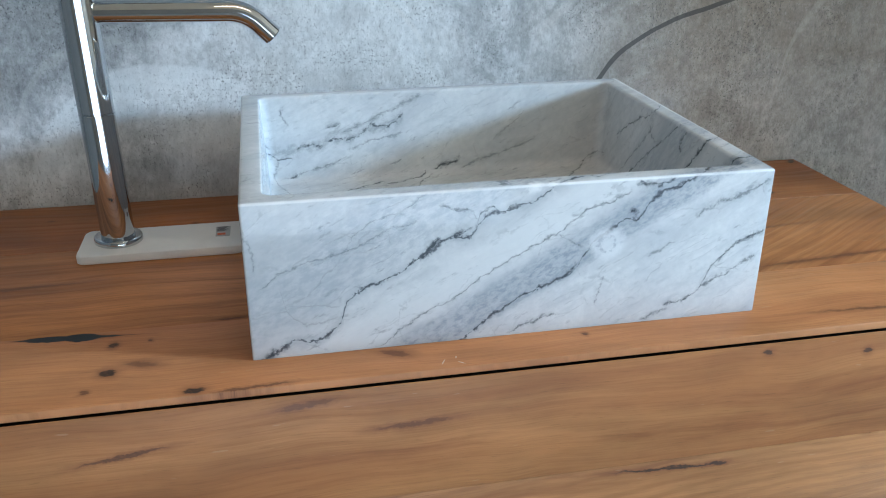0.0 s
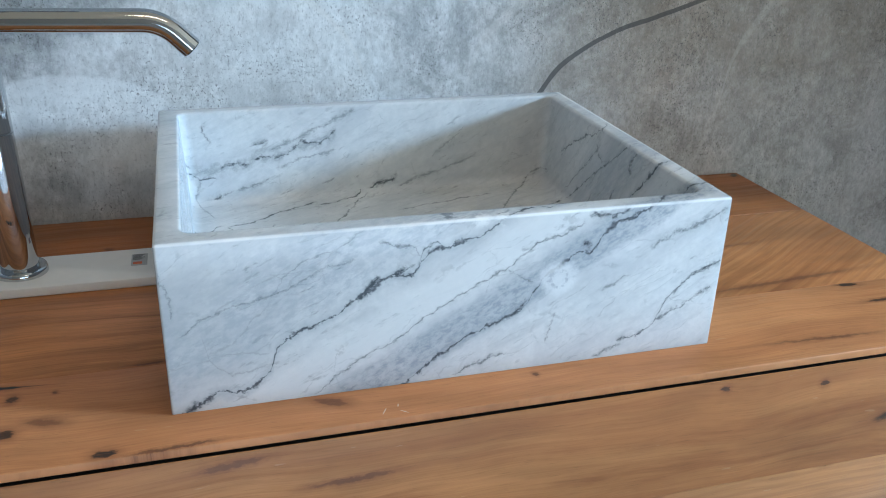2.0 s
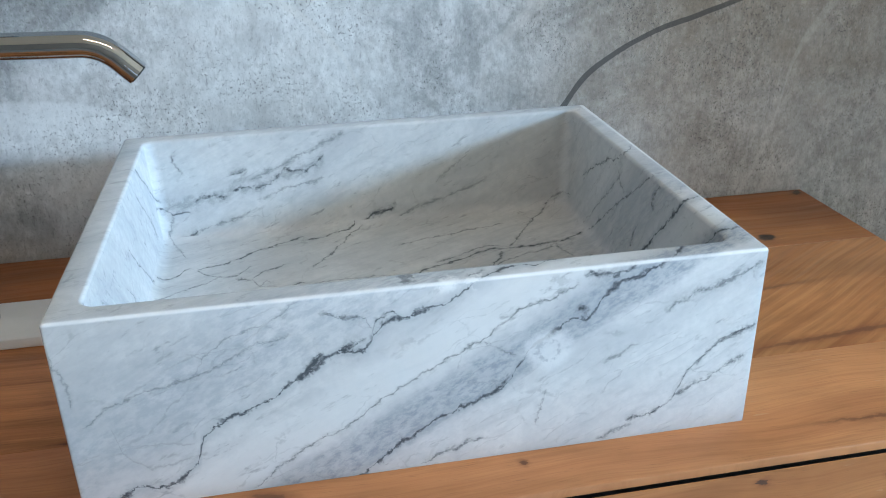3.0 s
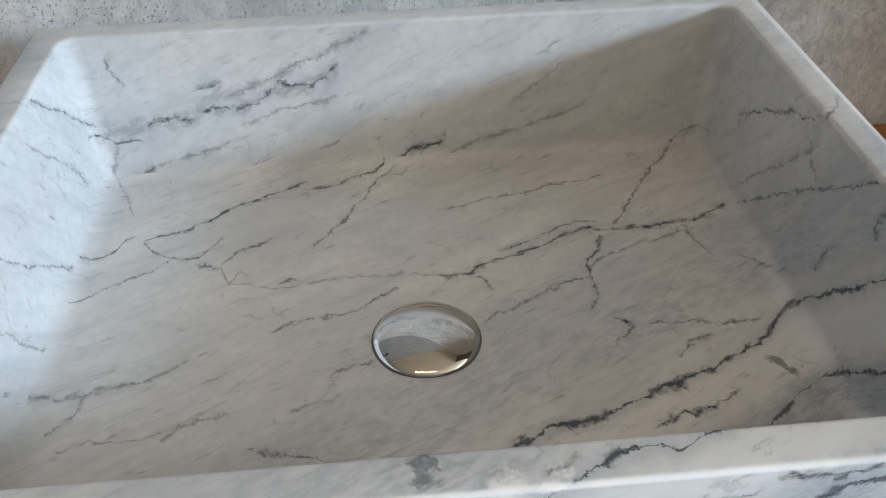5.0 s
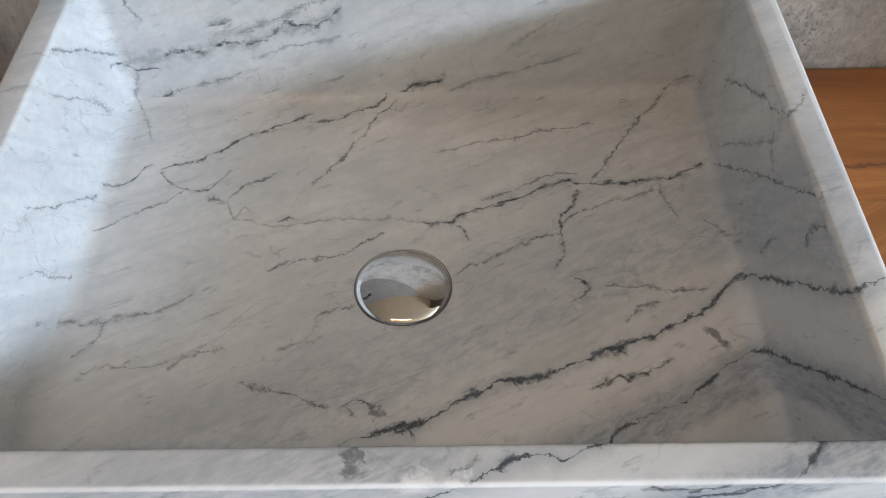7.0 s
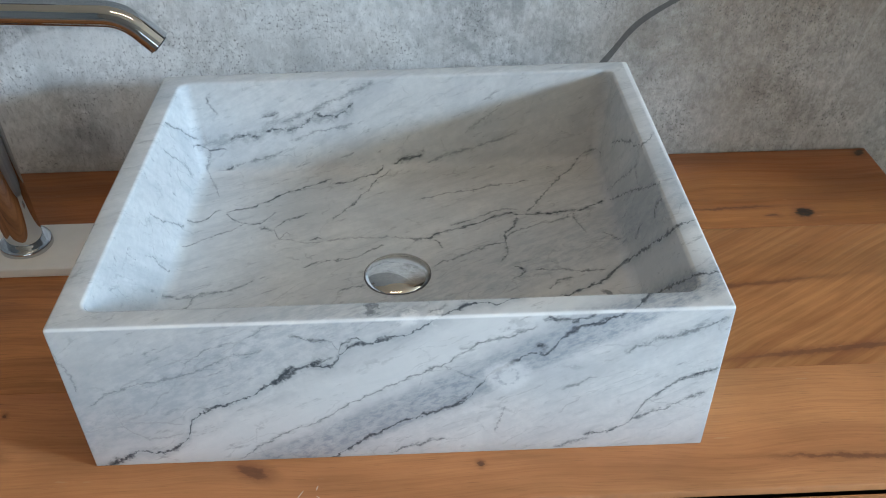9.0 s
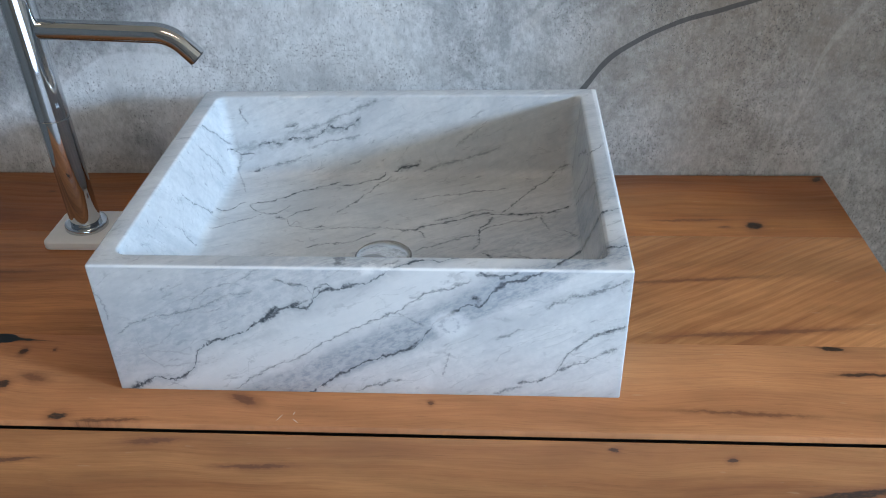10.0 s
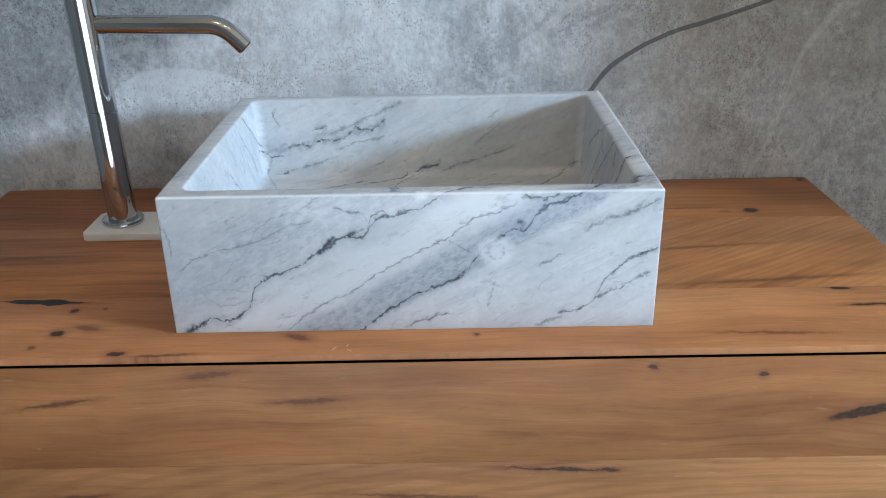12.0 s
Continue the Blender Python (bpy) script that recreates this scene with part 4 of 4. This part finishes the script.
for k in range(0, 6):
    a = radians(90 * k / 5)
    o = EDGE * (1 - math.cos(a))
    rings.append(round_rect(o, W - o, o, D - o, 0.0022, H - EDGE + EDGE * math.sin(a)))
def inner(t, z, r):
    return round_rect(RW + t, W - RW - t, RY + t, D - RY - t, r, z)
for k in range(0, 5):
    a = radians(90 * k / 4)
    rings.append(inner(0.0030 * (math.sin(a) - 1), H - 0.0030 * (1 - math.cos(a)), 0.0125 - 0.001 * (math.sin(a))))
for k in range(1, 5):
    t = k / 5
    rings.append(inner(TAPER * t, H - 0.003 - (H - 0.003 - FZ - FR) * t, 0.0115))
for k in range(0, 7):
    a = radians(90 * k / 6)
    rings.append(inner(TAPER + FR * (1 - math.cos(a)), FZ + FR - FR * math.sin(a), 0.0115 + 0.004 * k / 6))
DX, DY, DR = 0.248, 0.191, 0.0318
flat = rings[-1]
order = [Vector((DX + 0.030 * math.cos(a), DY + 0.030 * math.sin(a), 0)) for a in [math.atan2(p.y - DY, p.x - DX) for p in flat]]
for t, z in ((0.35, FZ - 0.0012), (0.7, FZ - 0.0026), (1.0, FZ - 0.0036)):
    rings.append([Vector((p.x + (q.x - p.x) * t, p.y + (q.y - p.y) * t, z)) for p, q in zip(flat, order)])
rings.append([Vector((q.x, q.y, FZ - 0.012)) for q in order])
bm = loft(bmesh.new(), rings)
for v in bm.verts:                                  # hand-cut: the back corner at the right runs out a little
    k = max(0.0, v.co.x / W) * max(0.0, v.co.y / D)
    v.co.x += 0.0045 * k
    v.co.y += 0.007 * k
bowl = part("bowl", bm, MARBLE, basin)
bowl.data.materials.append(MARBLE_WALLS)
bowl.data.materials.append(MARBLE_FLOOR)
for p in bowl.data.polygons:
    c = p.center
    if 0.012 < c.x < 0.492 and 0.012 < c.y < 0.394 and 0.002 < c.z < 0.1488:
        p.material_index = 1 if c.z > FZ + 0.006 else 2
# the domed drain cap over the outlet
DZ = FZ - 0.0032
dome = [(DR - 0.004, DZ - 0.004), (DR - 0.0005, DZ), (DR, DZ + 0.0008), (DR - 0.0006, DZ + 0.0018)]
for k in range(1, 13):
    r = (DR - 0.0006) * (1 - k / 12.5)
    dome.append((r, DZ + 0.0018 + 0.0085 * (1 - (r / DR) ** 2)))
drain = base("drain", DX, DY, DZ, "domed polished steel drain cap in the basin floor", "drain")
part("cap", turned(dome, DX, DY, 72), STEEL, drain)
# dark ring that paints the shadow gap round the cap
part("gap_shade_ring", turned([(DR - 0.003, DZ - 0.006), (DR + 0.0012, DZ - 0.0012), (DR + 0.0012, DZ - 0.0002), (DR - 0.001, DZ + 0.0001)], DX, DY, 72), INK_AND_SHADE, drain, "thin dark ring in place of the shadow gap under the cap")

# ---- the plate and the tap ----
def bevelled_slab(x0, x1, y0, y1, z0, z1, r, e):
    rr = [round_rect(x0 + e * 0.6, x1 - e * 0.6, y0 + e * 0.6, y1 - e * 0.6, r, z0, 10), round_rect(x0, x1, y0, y1, r, z0 + e * 0.6, 10), round_rect(x0, x1, y0, y1, r, z1 - e, 10),
          round_rect(x0 + e * 0.3, x1 - e * 0.3, y0 + e * 0.3, y1 - e * 0.3, r, z1 - e * 0.3, 10), round_rect(x0 + e, x1 - e, y0 + e, y1 - e, r - e * 0.5, z1, 10)]
    return loft(bmesh.new(), rr)


PZ = 0.0105
tagged(part("display_plate", bevelled_slab(-0.195, -0.008, 0.250, 0.331, 0.0, PZ, 0.010, 0.0018), PLATE_WHITE), "white rounded display plate under the chrome tap", "plate")
sticker = base("sticker", -0.033, 0.300, PZ, "small grey sticker with dark and orange print", "sticker")
part("paper", block(-0.0415, -0.0245, 0.283, 0.3135, PZ, PZ + 0.0003), STICKER, sticker, smooth=False)
for i in range(6):
    part("print_bar", block(-0.0400, -0.0400 + 0.013 - 0.002 * (i % 3), 0.3110 - 0.0026 * i, 0.3124 - 0.0026 * i, PZ + 0.0003, PZ + 0.0005), INK_AND_SHADE, sticker, smooth=False)
part("print_bar", block(-0.0395, -0.0300, 0.2865, 0.2925, PZ + 0.0003, PZ + 0.0005), INK_RED, sticker, "orange-red print", smooth=False)

TX, TY = -0.1525, 0.295
tap = base("tap", TX, TY, PZ, "tall polished chrome basin mixer with a bent spout", "tap")
part("flange", turned([(0.0268, PZ), (0.0276, PZ + 0.0008), (0.0276, PZ + 0.0052), (0.0268, PZ + 0.0066), (0.0248, PZ + 0.0072), (0.0230, PZ + 0.0070)], TX, TY), CHROME, tap)
R = 0.0193
part("body", turned([(R, PZ + 0.005), (R, 0.1635), (R - 0.0007, 0.1641), (R - 0.0007, 0.1649), (R, 0.1655), (R, 0.3130), (R - 0.0012, 0.3142), (R - 0.0012, 0.3160)], TX, TY), CHROME, tap)
part("cap", turned([(0.0194, 0.3162), (0.0204, 0.3170), (0.0204, 0.3490), (0.0198, 0.3502), (0.0188, 0.3508), (0.009, 0.3510)], TX, TY), CHROME, tap)
lever = part("lever", tube([Vector((TX + 0.020, TY, 0.3355)), Vector((TX + 0.036, TY, 0.3352)), Vector((TX + 0.037, TY, 0.3352))], [0.0042, 0.0042, 0.0038], 28), CHROME, tap)
part("grip", tube([Vector((TX + 0.037, TY, 0.3352)), Vector((TX + 0.0375, TY, 0.3352)), Vector((TX + 0.086, TY, 0.3346)), Vector((TX + 0.0885, TY, 0.3346)), Vector((TX + 0.0895, TY, 0.3346))],
                  [0.0048, 0.0056, 0.0056, 0.0054, 0.0044], 28), CHROME, lever)
SZ, SR = 0.2725, 0.0116
pts = [Vector((TX + 0.012, TY, SZ)), Vector((TX + 0.06, TY, SZ)), Vector((TX + 0.10, TY, SZ)), Vector((TX + 0.135, TY, SZ))]
cx, cz, br = TX + 0.154, SZ - 0.045, 0.045
for k in range(0, 9):
    a = radians(90 - 48 * k / 8)
    pts.append(Vector((cx + br * math.cos(a), TY, cz + br * math.sin(a))))
d = (pts[-1] - pts[-2]).normalized()
pts += [pts[-1] + d * 0.008, pts[-1] + d * 0.017]
spout = part("spout", tube(pts, [SR] * len(pts), 44), CHROME, tap)
part("aerator", tube([pts[-1] + d * 0.0, pts[-1] + d * 0.0012], [SR * 0.80, SR * 0.76], 32), CARCASS, spout, "dark aerator at the spout's mouth")
for i, (turn, low, high) in enumerate(((-40, 0.1800, 0.1865), (-36, 0.1815, 0.1850), (-32, 0.1800, 0.1865))):   # the maker's mark, as plain bars
    wide = [Vector((TX + (R + 0.0002) * math.cos(radians(turn + q)), TY + (R + 0.0002) * math.sin(radians(turn + q)), 0.0)) for q in (-1.0, 0.0, 1.0)]
    deep = [Vector((TX + (R - 0.0010) * math.cos(radians(turn + q)), TY + (R - 0.0010) * math.sin(radians(turn + q)), 0.0)) for q in (1.0, 0.0, -1.0)]
    part("engraved_bar", loft(bmesh.new(), [[p + Vector((0, 0, z)) for p in wide + deep] for z in (low, high)]), STICKER, tap, "pale engraved bar")
for ob in tap.children_recursive:                    # the tap stands a little out of true
    for v in ob.data.vertices:
        v.co.x -= 0.0157 * (v.co.z - PZ)
        v.co.y -= 0.11 * max(0.0, v.co.x - TX)
